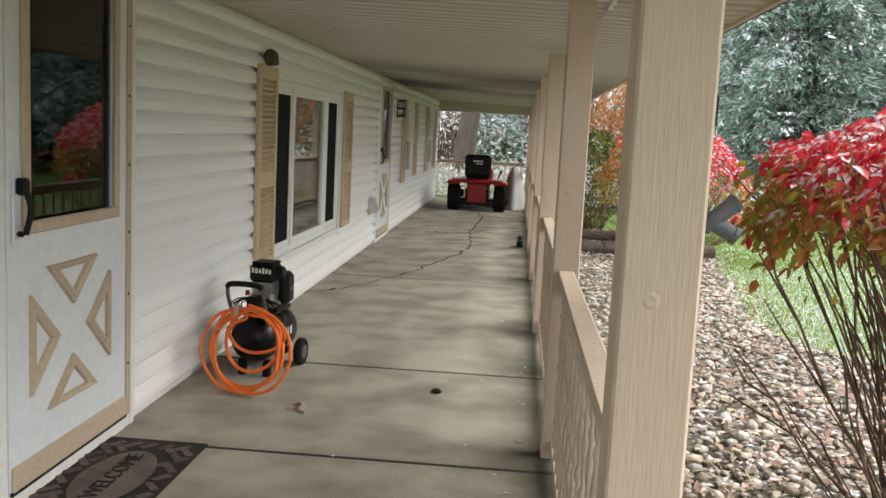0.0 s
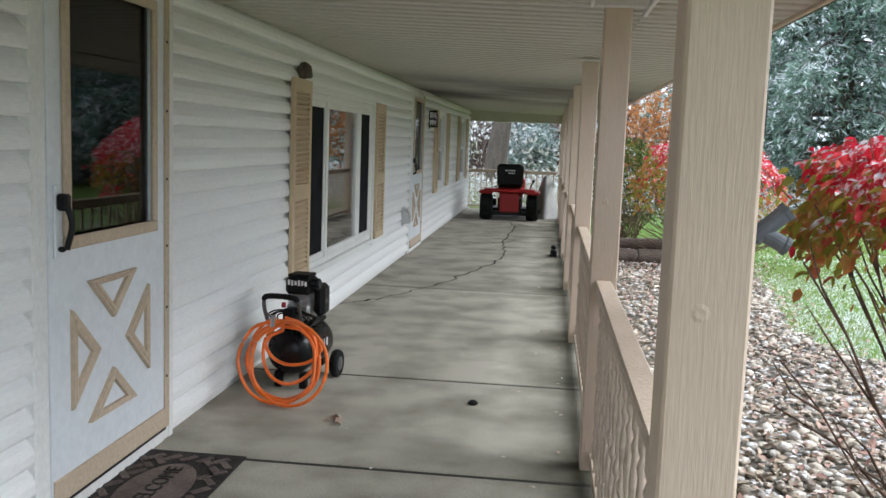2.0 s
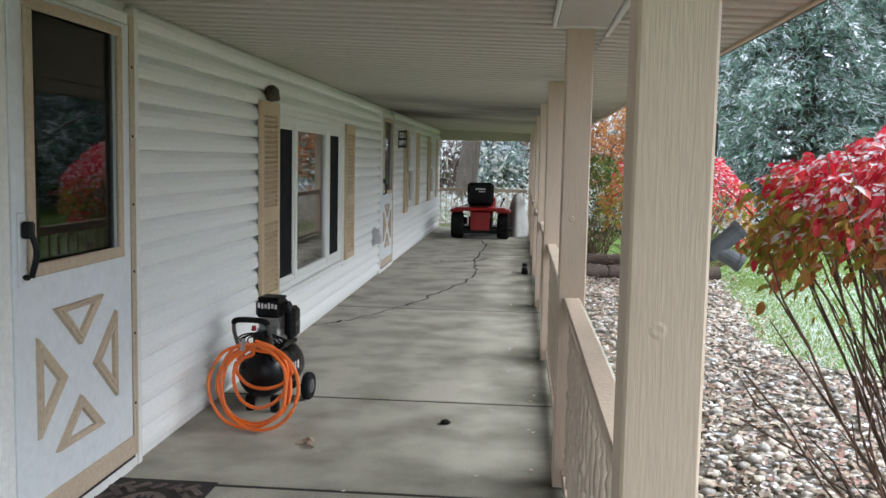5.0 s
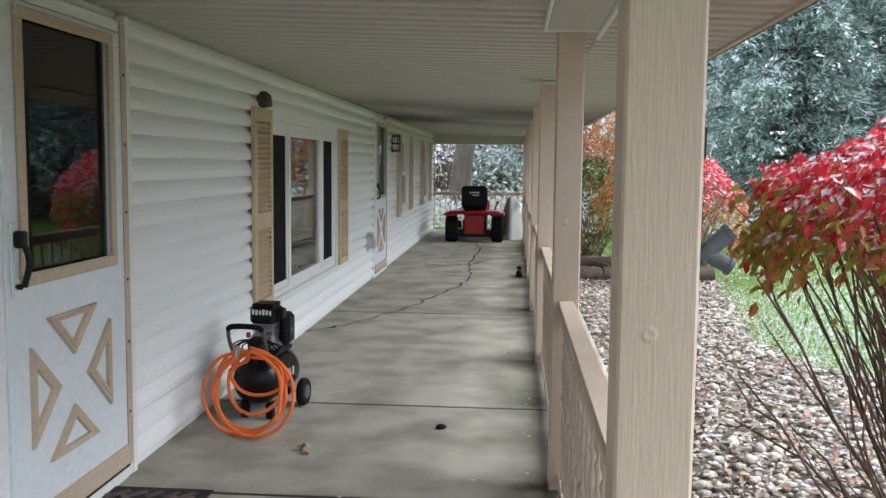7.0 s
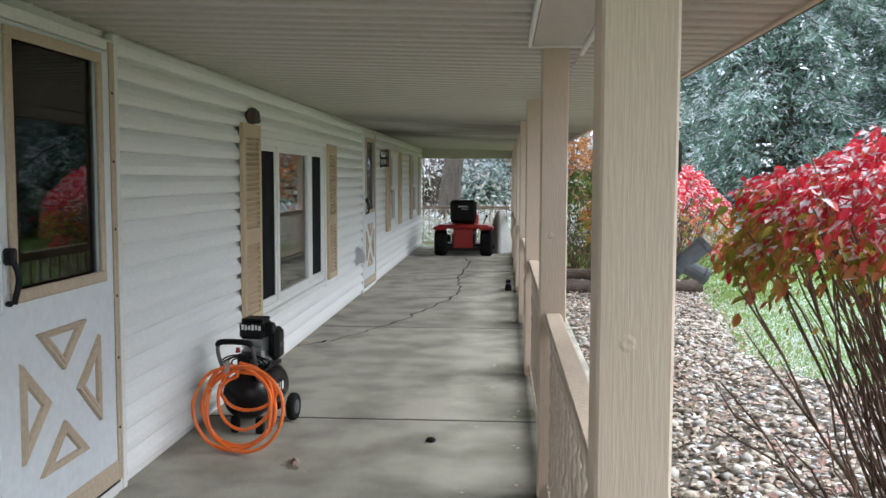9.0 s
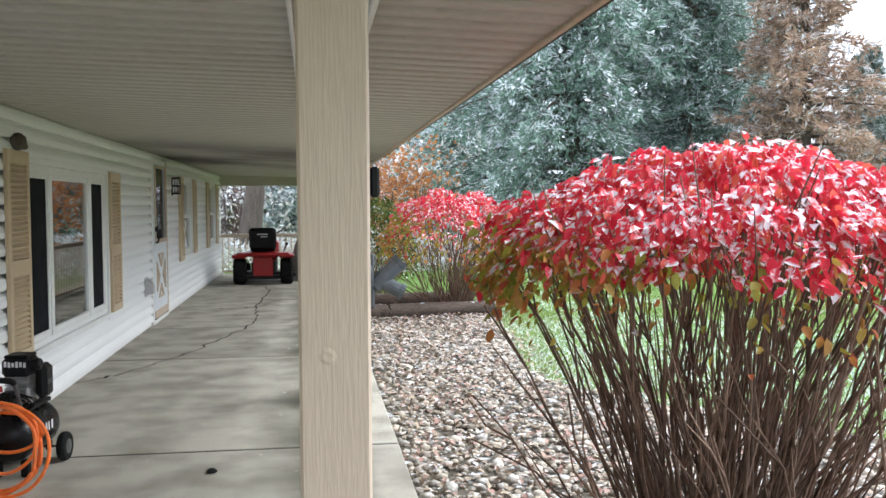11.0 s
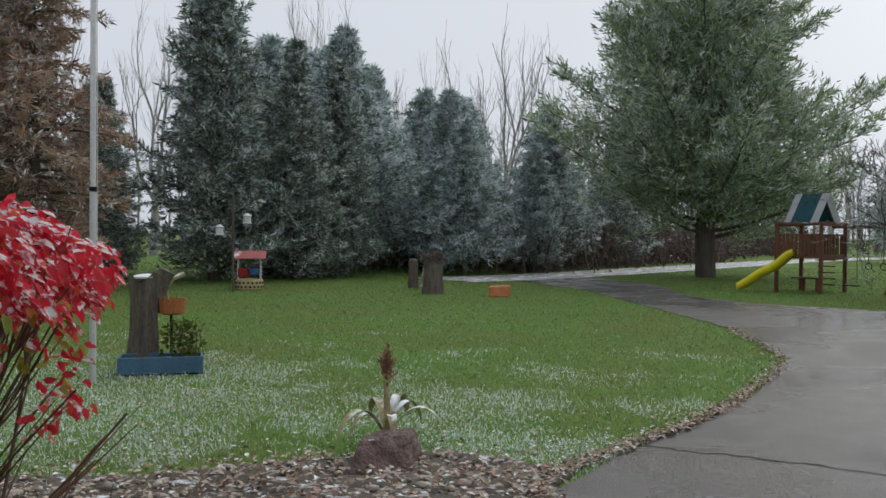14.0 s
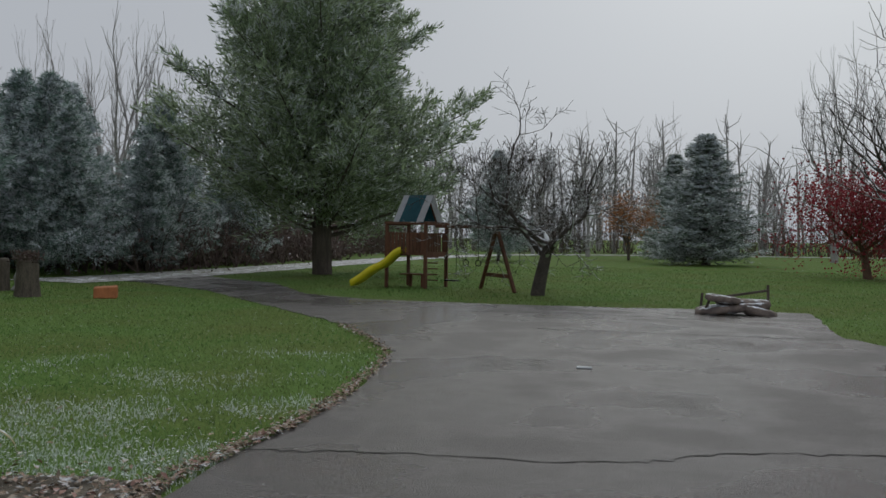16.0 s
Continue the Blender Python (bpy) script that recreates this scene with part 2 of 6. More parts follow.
M_RUSTLEAF = mat("rust_orange_leaves", (0.4, 0.16, 0.05), 0.6, 0.2, 3, 30, 0, ramp=((0.33, 0.12, 0.04), (0.5, 0.2, 0.06), (0.3, 0.12, 0.06), (0.42, 0.22, 0.1), (0.5, 0.28, 0.12)), snow=0.36, snow_scale=2, thin=0.45)
M_MAROON = mat("maroon_leaves", (0.2, 0.02, 0.03), 0.6, 0.2, 3, 30, 0, ramp=((0.22, 0.025, 0.04), (0.32, 0.035, 0.055), (0.38, 0.06, 0.07), (0.26, 0.04, 0.045), (0.3, 0.08, 0.08)), snow=0.2, thin=0.45)
M_THICKET = mat("brown_thicket", (0.12, 0.085, 0.07), 0.9, 0.3, 0.5, 8, 0, ramp=((0.09, 0.06, 0.055), (0.15, 0.105, 0.09), (0.12, 0.08, 0.075), (0.18, 0.14, 0.12), (0.1, 0.075, 0.06)), snow=0.25)
M_CEDAR = mat("stained_cedar", (0.16, 0.07, 0.04), 0.7, 0.25, 4, 40, 0.3, stretch=(3, 3, 0.6), obrand=0.15)
M_YELLOW = mat("yellow_plastic", (0.85, 0.72, 0.03), 0.4, 0.08, 3, 30, 0.02)
M_TEALTARP = mat("teal_canvas", (0.03, 0.13, 0.16), 0.7, 0.15, 3, 60, 0.1, snow=0.25)
M_CANVAS = mat("white_canvas", (0.6, 0.62, 0.64), 0.7, 0.1, 3, 60, 0.1)
M_BLUEBOX = mat("blue_grey_planter", (0.07, 0.16, 0.25), 0.6, 0.2, 4, 40, 0.1)
M_TERRA = mat("terracotta", (0.42, 0.15, 0.05), 0.7, 0.2, 6, 40, 0.1)
M_ROCK = mat("red_brown_boulder", (0.085, 0.05, 0.042), 0.7, 0.35, 7, 45, 0.9, tint=(0.17, 0.115, 0.1), snow=0.06, snow_scale=14)
M_STUMP = mat("grey_stump_wood", (0.15, 0.125, 0.1), 0.9, 0.35, 5, 30, 1.0, stretch=(3, 3, 0.5), snow=0.2)
M_DRY = mat("dry_plant_stalk", (0.36, 0.3, 0.16), 0.7, 0.3, 6, 30, 0.1, snow=0.45, snow_scale=8)
M_SEED = mat("rust_seed_head", (0.34, 0.2, 0.12), 0.8, 0.3, 12, 60, 0.3)
M_STEEL = mat("pale_flagpole_metal", (0.6, 0.6, 0.6), 0.4, 0.1, 3, 30, 0.02, metal=0.3)
M_GREYVANE = mat("weathered_grey_blade", (0.11, 0.12, 0.14), 0.6, 0.2, 6, 40, 0.1)
M_WELLRED = mat("faded_red_shingle", (0.45, 0.13, 0.13), 0.7, 0.15, 6, 40, 0.2, snow=0.3)
M_WELLBLUE = mat("blue_bucket_paint", (0.05, 0.13, 0.32), 0.5, 0.15, 6, 40, 0.05)
M_WELLSTONE = mat("cream_spotted_stone", (0.5, 0.4, 0.22), 0.7, 0.15, 6, 40, 0.2)
M_CUSHION = mat("soaked_fabric", (0.25, 0.2, 0.17), 0.8, 0.3, 5, 40, 0.4, tint=(0.06, 0.05, 0.05), snow=0.45, snow_scale=4)


def dark_band(m, axis, band, colour, amount, scale):
    """A darker band across a surface: rises and falls along one axis and is broken up by noise."""
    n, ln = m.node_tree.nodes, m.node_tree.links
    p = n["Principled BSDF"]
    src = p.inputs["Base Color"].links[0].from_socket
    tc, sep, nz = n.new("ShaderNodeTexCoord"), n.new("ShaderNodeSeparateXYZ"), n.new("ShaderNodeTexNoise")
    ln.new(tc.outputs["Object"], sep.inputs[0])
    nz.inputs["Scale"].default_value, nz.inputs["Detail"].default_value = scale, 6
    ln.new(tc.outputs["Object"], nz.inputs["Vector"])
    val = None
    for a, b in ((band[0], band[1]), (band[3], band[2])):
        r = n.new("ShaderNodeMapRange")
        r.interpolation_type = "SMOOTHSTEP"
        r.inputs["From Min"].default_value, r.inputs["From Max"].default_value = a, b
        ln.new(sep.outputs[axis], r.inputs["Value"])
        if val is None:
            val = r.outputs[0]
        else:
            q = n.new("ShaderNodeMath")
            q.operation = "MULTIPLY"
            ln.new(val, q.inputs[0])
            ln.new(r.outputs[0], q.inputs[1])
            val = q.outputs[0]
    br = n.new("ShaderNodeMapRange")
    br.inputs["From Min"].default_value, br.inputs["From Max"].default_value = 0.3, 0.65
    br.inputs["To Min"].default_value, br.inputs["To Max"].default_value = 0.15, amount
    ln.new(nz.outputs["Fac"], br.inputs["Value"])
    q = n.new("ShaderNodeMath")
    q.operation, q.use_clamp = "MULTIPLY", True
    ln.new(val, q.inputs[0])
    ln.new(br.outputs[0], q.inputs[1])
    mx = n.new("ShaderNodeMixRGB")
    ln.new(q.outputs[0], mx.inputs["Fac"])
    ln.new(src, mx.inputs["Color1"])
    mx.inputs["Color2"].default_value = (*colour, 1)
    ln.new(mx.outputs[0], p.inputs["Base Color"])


# darker band on the vinyl far along the porch, mildew where the slab meets the rail
dark_band(M_CEIL, "Y", (8.0, 11.0, 13.5, 16.5), (0.07, 0.06, 0.05), 1.0, 0.5)
dark_band(M_CONC, "X", (1.45, 1.97, 2.2, 2.3), (0.07, 0.068, 0.045), 1.0, 1.9)


# ---- mesh helpers ----
def np_mesh(name, verts, faces, material):
    """A mesh from arrays: faces all of one length."""
    verts, faces = np.asarray(verts, np.float32), np.asarray(faces, np.int32)
    me = bpy.data.meshes.new(name)
    k = faces.shape[1]
    me.vertices.add(len(verts))
    me.vertices.foreach_set("co", verts.ravel())
    me.loops.add(faces.size)
    me.loops.foreach_set("vertex_index", faces.ravel())
    me.polygons.add(len(faces))
    me.polygons.foreach_set("loop_start", np.arange(0, faces.size, k, dtype=np.int32))
    me.update(calc_edges=True)
    me.materials.append(material)
    return me


def part(name, bm, material, parent, label="", smooth=False):
    me = bpy.data.meshes.new(name)
    bm.to_mesh(me)
    bm.free()
    me.materials.append(material)
    if smooth:
        for f in me.polygons:
            f.use_smooth = True
    return put(name, me, parent, label)


def put(name, me, parent, label=""):
    ob = new(name, me)
    ob.parent = parent
    if label:
        tagged(ob, label)
    return ob


def thing(name, at, label, category, group="", rz=0, kind=""):
    ob = new(name)
    ob.empty_display_size = 0.1
    ob.matrix_world = pose(*at, 0, 0, rz)
    return tagged(ob, label, category, group, kind)


def box(bm, a, b, bevel=0.0, m=None):
    """A box between two corners, its edges rounded a little."""
    c = [(x + y) / 2 for x, y in zip(a, b)]
    s = [abs(y - x) for x, y in zip(a, b)]
    r = bmesh.ops.create_cube(bm, size=1, matrix=(m or Matrix()) @ Matrix.Translation(c) @ Matrix.Diagonal((*s, 1)))
    if bevel:
        es = {e for v in r["verts"] for e in v.link_edges}
        bmesh.ops.bevel(bm, geom=list(es), offset=min(bevel, min(s) * 0.45), segments=1, affect="EDGES")
    return bm


def boxes(*rows, bevel=0.004):
    bm = bmesh.new()
    for a, b in rows:
        box(bm, a, b, bevel)
    return bm


def lathe(profile, seg=12, m=None):
    """A turned body about z from (radius, height) pairs."""
    bm = bmesh.new()
    rings = []
    for r, z in profile:
        rings.append([bm.verts.new((r * math.cos(2 * math.pi * k / seg), r * math.sin(2 * math.pi * k / seg), z)) for k in range(seg)])
    for a, b in zip(rings, rings[1:]):
        for k in range(seg):
            bm.faces.new((a[k], a[(k + 1) % seg], b[(k + 1) % seg], b[k]))
    bm.faces.new(rings[0][::-1])
    bm.faces.new(rings[-1])
    if m is not None:
        bm.transform(m)
    return bm


def tube_arrays(pts, radii, sides=5, closed=False):
    pts = np.asarray(pts, float)
    n = len(pts)
    radii = np.broadcast_to(np.asarray(radii, float), (n,))
    d = np.gradient(pts, axis=0) if not closed else np.roll(pts, -1, 0) - np.roll(pts, 1, 0)
    d /= np.linalg.norm(d, axis=1, keepdims=True) + 1e-9
    ref = np.where(np.abs(d[:, 2:3]) > 0.9, [[1.0, 0, 0]], [[0, 0, 1.0]])
    u = np.cross(d, ref)
    u /= np.linalg.norm(u, axis=1, keepdims=True) + 1e-9
    w = np.cross(d, u)
    a = np.arange(sides) * 2 * np.pi / sides
    v = pts[:, None] + radii[:, None, None] * (u[:, None] * np.cos(a)[None, :, None] + w[:, None] * np.sin(a)[None, :, None])
    i = np.arange(n if closed else n - 1)[:, None] * sides
    k = np.arange(sides)[None]
    j = (i + sides) % (n * sides)
    f = np.stack([i + k, i + (k + 1) % sides, j + (k + 1) % sides, j + k], -1).reshape(-1, 4)
    return v.reshape(-1, 3), f


def merge(lists):
    vs, fs, o = [], [], 0
    for v, f in lists:
        vs.append(v)
        fs.append(np.asarray(f) + o)
        o += len(v)
    return np.concatenate(vs), np.concatenate(fs)


def tube(name, pts, radii, material, parent, sides=8, label="", closed=False):
    me = np_mesh(name, *tube_arrays(pts, radii, sides, closed), material)
    for f in me.polygons:
        f.use_smooth = True
    return put(name, me, parent, label)


def smooth_path(ctrl, n=40):
    """A smooth run of points through the given ones."""
    c = np.asarray(ctrl, float)
    c = np.vstack([2 * c[0] - c[1], c, 2 * c[-1] - c[-2]])
    out = []
    k = len(c) - 3
    for s in np.linspace(0, k - 1e-6, n):
        i, t = int(s), s - int(s)
        p0, p1, p2, p3 = c[i:i + 4]
        out.append(0.5 * (2 * p1 + (p2 - p0) * t + (2 * p0 - 5 * p1 + 4 * p2 - p3) * t * t + (3 * p1 - p0 - 3 * p2 + p3) * t ** 3))
    return np.array(out)


def unit(v):
    return v / (np.linalg.norm(v, axis=-1, keepdims=True) + 1e-9)


def cards(p, d, side, length, width, fold=0.25):
    """Small folded leaves or needle sprays: four corners and a raised middle."""
    n = len(p)
    length, width = np.broadcast_to(length, (n,))[:, None], np.broadcast_to(width, (n,))[:, None]
    nrm = np.cross(side, d)
    mid = p + d * length * 0.45
    v = np.stack([p, mid + side * width * 0.5 + nrm * width * fold, p + d * length, mid - side * width * 0.5 + nrm * width * fold], 1).reshape(-1, 3)
    b = np.arange(n)[:, None] * 4
    f = np.concatenate([b + [[0, 1, 2]], b + [[0, 2, 3]]], 1).reshape(-1, 3)
    return v, f


def ovate(p, d, side, length, width, fold=0.2):
    """Broad leaves with a midrib fold and a drooping tip."""
    n = len(p)
    length, width = np.broadcast_to(length, (n,))[:, None], np.broadcast_to(width, (n,))[:, None]
    nrm = np.cross(side, d)
    up = nrm * width * fold
    a, b = p + d * length * 0.3, p + d * length * 0.68 - nrm * length * 0.05
    v = np.stack([p, a + side * width * 0.46 + up, b + side * width * 0.4 + up, p + d * length - nrm * length * 0.16, b - side * width * 0.4 + up, a - side * width * 0.46 + up], 1).reshape(-1, 3)
    k = np.arange(n)[:, None] * 6
    f = np.concatenate([k + [[0, 1, 2]], k + [[0, 2, 3]], k + [[0, 3, 4]], k + [[0, 4, 5]]], 1).reshape(-1, 3)
    return v, f


def rand_dirs(rng, n):
    return unit(rng.normal(size=(n, 3)))


# ---- trees and shrubs ----
def conifer(name, label, seed, h, r, clear, limbs, dens, clen, needle, droop=0.35, rise=0.05, shape=0.85, bark=M_BARK, gaps=0.15, trunk_r=None, lift=-0.15, sag=0.3, bough=0.3):
    rng = np.random.default_rng(seed)
    ob = thing(name, (0, 0, 0), label, "tree")
    tr = trunk_r or h * 0.014
    zz = np.linspace(-0.3, h, 9)
    tube("trunk", np.stack([rng.normal(0, 0.012 * h * 0.3, 9) * (zz > 0.5), rng.normal(0, 0.012 * h * 0.3, 9) * (zz > 0.5), zz], 1), tr * (1.15 - zz / h) ** 0.9 + 0.01, bark, ob, 8)
    lim, P, D, S = [], [], [], []
    for i in range(limbs):
        u = (i + rng.random()) / limbs
        z0 = clear + (h - clear) * u ** 0.9
        ln = r * (1 - (z0 - clear) / (h - clear)) ** shape * rng.uniform(0.45, 1.2) * (1 + 0.28 * noise.noise(Vector((math.cos(i * 2.39996) * 1.3, math.sin(i * 2.39996) * 1.3, z0 * 0.35 + seed)))) + 0.12 * r * (1 - u) + 0.1
        ln = min(ln, 1.08 * r)
        if rng.random() < gaps:
            ln *= 0.45
        a = i * 2.39996 + rng.normal(0, 0.25)
        o = np.array([math.cos(a), math.sin(a), 0])
        s = np.linspace(0, 1, 5)
        path = o * (s * ln)[:, None]
        path[:, 2] = z0 + ln * (rise * s - droop * s ** 2 + 0.12 * droop * s ** 4)
        lim.append(tube_arrays(path, 0.028 * ln ** 0.7 * (1.05 - s) + 0.004, 3))
        # side shoots on both sides of the limb, each with its own needle sprays
        nb = max(5, int(4.5 * ln + 4))
        t = np.clip(np.linspace(0.12, 1.0, nb) + rng.normal(0, 0.04, nb), 0.06, 1.0)
        lat = np.array([-o[1], o[0], 0])
        sg = np.where(np.arange(nb) % 2, 1.0, -1.0) * rng.uniform(0.25, 1.0, nb)
        bl = (bough * ln * (1.12 - t) + 0.2) * rng.uniform(0.7, 1.35, nb)
        base = o * (t * ln)[:, None]
        base[:, 2] = z0 + ln * (rise * t - droop * t ** 2)
        bd = unit(o * rng.uniform(0.45, 1.0, nb)[:, None] + lat * sg[:, None] + np.array([0, 0, 1]) * (lift + rng.normal(0, 0.32, nb))[:, None])
        k = np.repeat(np.arange(nb), np.maximum(5, (dens / 7 * (0.5 + bl)).astype(int)))
        m = len(k)
        u = rng.random(m) ** 0.8
        p = base[k] + bd[k] * (u * bl[k])[:, None] + rng.normal(0, 1, (m, 3)) * (0.02 + 0.06 * bl[k])[:, None]
        p[:, 2] -= sag * u ** 2 * bl[k]
        P.append(p)
        D.append(unit(bd[k] * 0.8 + rng.normal(0, 0.5, (m, 3)) + np.array([0, 0, lift * 0.4])))
    P, D = np.concatenate(P), np.concatenate(D)
    side = unit(np.cross(D, rand_dirs(rng, len(P))))
    put("limb", np_mesh("limb", *merge(lim), bark), ob)
    L = clen * rng.uniform(0.6, 1.35, len(P))
    put("crown", np_mesh("crown", *cards(P, D, side, L, L * rng.uniform(0.13, 0.26, len(P))), needle), ob)
    return ob


def branching(rng, start, way, length, radius, depth, spread, out, tips, up=0.15, kids=3, bend=0.12):
    """A limb with its side limbs, as tapered tubes; the ends are gathered in tips."""
    n = 4
    p, d, pts = np.array(start, float), unit(np.array(way, float)), [np.array(start, float)]
    for k in range(n):
        d = unit(d + rng.normal(0, bend, 3) + np.array([0, 0, up * 0.3]))
        p = p + d * length / n
        pts.append(p)
    pts = np.array(pts)
    out.append(tube_arrays(pts, np.maximum(radius * np.linspace(1, 0.55, n + 1), 0.006), 6 if radius > 0.05 else 3))
    if depth == 0:
        tips.append((p, d))
        return
    for k in range(kids):
        i = n if k == 0 else rng.integers(1, n + 1)
        side = unit(np.cross(d, rng.normal(size=3)))
        w = unit(d * (1 - 0.35 * spread * (k > 0)) + side * spread * rng.uniform(0.5, 1.1) * (0.45 if k == 0 else 1) + np.array([0, 0, up]))
        branching(rng, pts[i], w, length * rng.uniform(0.6, 0.85), radius * (0.6 if k == 0 else 0.45), depth - 1, spread, out, tips, up, kids, bend)


def bare_tree(name, label, seed, trunk_h, lean, radius, depth, spread, first, bark, leaves=None, leaf_n=0, leaf=0.12, up=0.15, kids=3, reach=1.0):
    rng = np.random.default_rng(seed)
    ob = thing(name, (0, 0, 0), label, "tree")
    s = np.linspace(0, 1, 6)
    pts = np.stack([lean[0] * s ** 1.3, lean[1] * s ** 1.3, -0.2 + (trunk_h + 0.2) * s], 1)
    tube("trunk", pts, radius * (1.25 - 0.4 * s), bark, ob, 10)
    out, tips = [], []
    for k in range(first):
        a = 2 * math.pi * k / first + rng.uniform(-0.4, 0.4)
        w = np.array([math.cos(a) * spread, math.sin(a) * spread, rng.uniform(0.55, 1.1)])
        branching(rng, pts[-1 if k % 2 == 0 else -2], w, reach * trunk_h * rng.uniform(0.7, 1.0), radius * 0.62, depth, spread, out, tips, up, kids)
    put("limb", np_mesh("limb", *merge(out), bark), ob)
    if leaves:
        tp = np.array([t[0] for t in tips])
        i = rng.integers(0, len(tp), leaf_n)
        p = tp[i] + rng.normal(0, leaf * 3.2, (leaf_n, 3))
        d = rand_dirs(rng, leaf_n)
        side = unit(np.cross(d, rand_dirs(rng, leaf_n)))
        L = leaf * rng.uniform(0.6, 1.3, leaf_n)
        put("crown", np_mesh("crown", *cards(p, d, side, L, L * 0.6), leaves), ob)
    return ob


def leafy_bush(name, label, seed, rx, ry, top, skirt, stems, leaf_n, leaf, upper, lower, twig=M_TWIG, low_share=0.3, flat=0.55, low_side=0.0):
    """A many-stemmed shrub: stems fan out from the ground under a domed crown of single leaves."""
    rng = np.random.default_rng(seed)
    ob = thing(name, (0, 0, 0), label, "bush")
    lists, ends = [], []
    for k in range(stems):
        a = rng.uniform(0, 2 * math.pi)
        q = math.sqrt(rng.random())
        if low_side and math.cos(a - 2.5) > 0.1 and rng.random() < 0.4:
            continue
        b = np.array([math.cos(a) * rx * 0.2 * q, math.sin(a) * ry * 0.2 * q, -0.03]) + [*rng.normal(0, 0.05, 2), 0]
        e = np.array([math.cos(a) * rx * q * 1.02, math.sin(a) * ry * q * 1.02, 0.0])
        e[2] = skirt + (top - skirt) * (1 - q ** 2.2 * flat) * rng.uniform(0.2, 0.93)
        if low_side and k % 4 == 0:
            # bare shoots that lean out under the crown
            e[:2] *= 1.12 / max(q, 0.5)
            e[2] = skirt * rng.uniform(0.35, 0.95)
        mid = b * 0.55 + e * 0.45 + np.array([*(rng.normal(0, 0.07, 2)), 0.04 * e[2]])
        path = smooth_path([b, mid, e], 7)
        path[1:-1] += rng.normal(0, 0.018, (5, 3))
        r0 = rng.uniform(0.004, 0.011)
        if low_side and k < 70:
            tube("stem", path, np.linspace(r0 * 1.15, 0.004, 7), twig, ob, 5)
        else:
            lists.append(tube_arrays(path, np.linspace(r0, 0.003, 7), 4))
        ends.append(e)
        for j in range(5):
            i = rng.integers(1, 6)
            t = path[i] + unit((path[i + 1] - path[i]) + rng.normal(0, 0.05, 3) + np.array([0, 0, 0.03])) * rng.uniform(0.18, 0.5)
            lists.append(tube_arrays(np.array([path[i], (path[i] + t) / 2 + rng.normal(0, 0.015, 3), t]), np.array([0.005, 0.004, 0.0018]), 3))
            ends.append(t)
    tagged(put("twig_growth", np_mesh("twig_growth", *merge(lists), twig), ob, "thin red-brown woody stems"), kind="stuff")
    n = leaf_n
    a = rng.uniform(0, 2 * math.pi, n)
    if low_side:
        # stray leafy shoots hanging below the crown on the open side
        for c in rng.uniform(-1.0, 0.6, 9):
            tip = np.array([math.cos(c) * rx, math.sin(c) * ry, 0]) * rng.uniform(0.85, 1.05) + [0, 0, skirt * rng.uniform(0.72, 0.97)]
            foot = np.array([tip[0] * 0.35, tip[1] * 0.35, tip[2] * 0.5])
            sprig = tube("sprig", smooth_path([foot, foot * 0.5 + tip * 0.5 + [0, 0, -0.03], tip], 6), np.linspace(0.005, 0.002, 6), twig, ob, 4)
            w = unit(rng.normal(0, 0.5, (12, 3)) + [0.3, 0, -0.6])
            tagged(put("sprig_leaf", np_mesh("sprig_leaf", *ovate(tip + rng.normal(0, 0.03, (12, 3)), w, unit(np.cross(w, rand_dirs(rng, 12))), leaf * 0.9, leaf * 0.5, 0.2), upper), sprig), kind="stuff")
    q = np.sqrt(rng.random(n)) * rng.uniform(0.94, 1.04, n)
    dome = skirt + (top - skirt) * (1 - q ** 2.2 * flat)
    lump = np.array([noise.noise(Vector((math.cos(t) * k * 2.6 + seed, math.sin(t) * k * 2.6, 0.3))) for t, k in zip(a, q)])
    depth = rng.exponential(0.095, n).clip(0, top - skirt)
    z = dome + lump * 0.12 * (top - skirt) * 1.6 - depth
    p = np.stack([np.cos(a) * rx * q, np.sin(a) * ry * q, z], 1)
    rim = rng.random(n) < 0.2
    zr = skirt + (top - skirt) * rng.beta(1.2, 1.3, n) * (1 - flat)
    rimq = 1 + rng.normal(0, 0.05, n) - 0.1 * ((zr - skirt) / (top - skirt) - 0.3) ** 2 + lump * 0.07
    zr = zr - low_side * 0.5 * np.maximum(0, np.cos(a - 2.5)) * rng.random(n)
    p[rim] = np.stack([np.cos(a) * rx * rimq, np.sin(a) * ry * rimq, zr], 1)[rim]
    d = unit(np.stack([np.cos(a) * q, np.sin(a) * q, np.full(n, -0.75)], 1) + rng.normal(0, 0.5, (n, 3)))
    side = unit(np.cross(d, np.array([0, 0, 1]) + rng.normal(0, 0.5, (n, 3))))
    L = leaf * rng.uniform(0.6, 1.25, n)
    h = (p[:, 2] - skirt) / (top - skirt) - low_side * np.cos(a - 2.4) * q + rng.normal(0, 0.12, n)
    low = h < low_share
    gap = np.array([noise.noise(Vector(v) * 6.5) for v in p]) + rng.normal(0, 0.1, n)
    open_ = gap > -0.08
    low &= open_
    high = ~(h < low_share) & open_
    for sel, me_mat, nm in ((high, upper, "upper_leaves"), (low, lower, "lower_leaves")):
        if sel.sum() > 3:
            put(nm, np_mesh(nm, *ovate(p[sel], d[sel], side[sel], L[sel], L[sel] * 0.6, 0.2), me_mat), ob)
    return ob


# ---- the house front ----
Y0, Y1, CEIL = -3.0, 19.7, 2.085
GROUND = -0.15
OPENINGS = [(3.07, 4.13, 0.02, 2.04), (6.52, 8.92, 0.44, 1.73), (11.36, 12.45, 0.02, 2.02), (14.0, 15.0, 0.7, 1.86), (17.4, 18.5, 0.72, 1.86)]


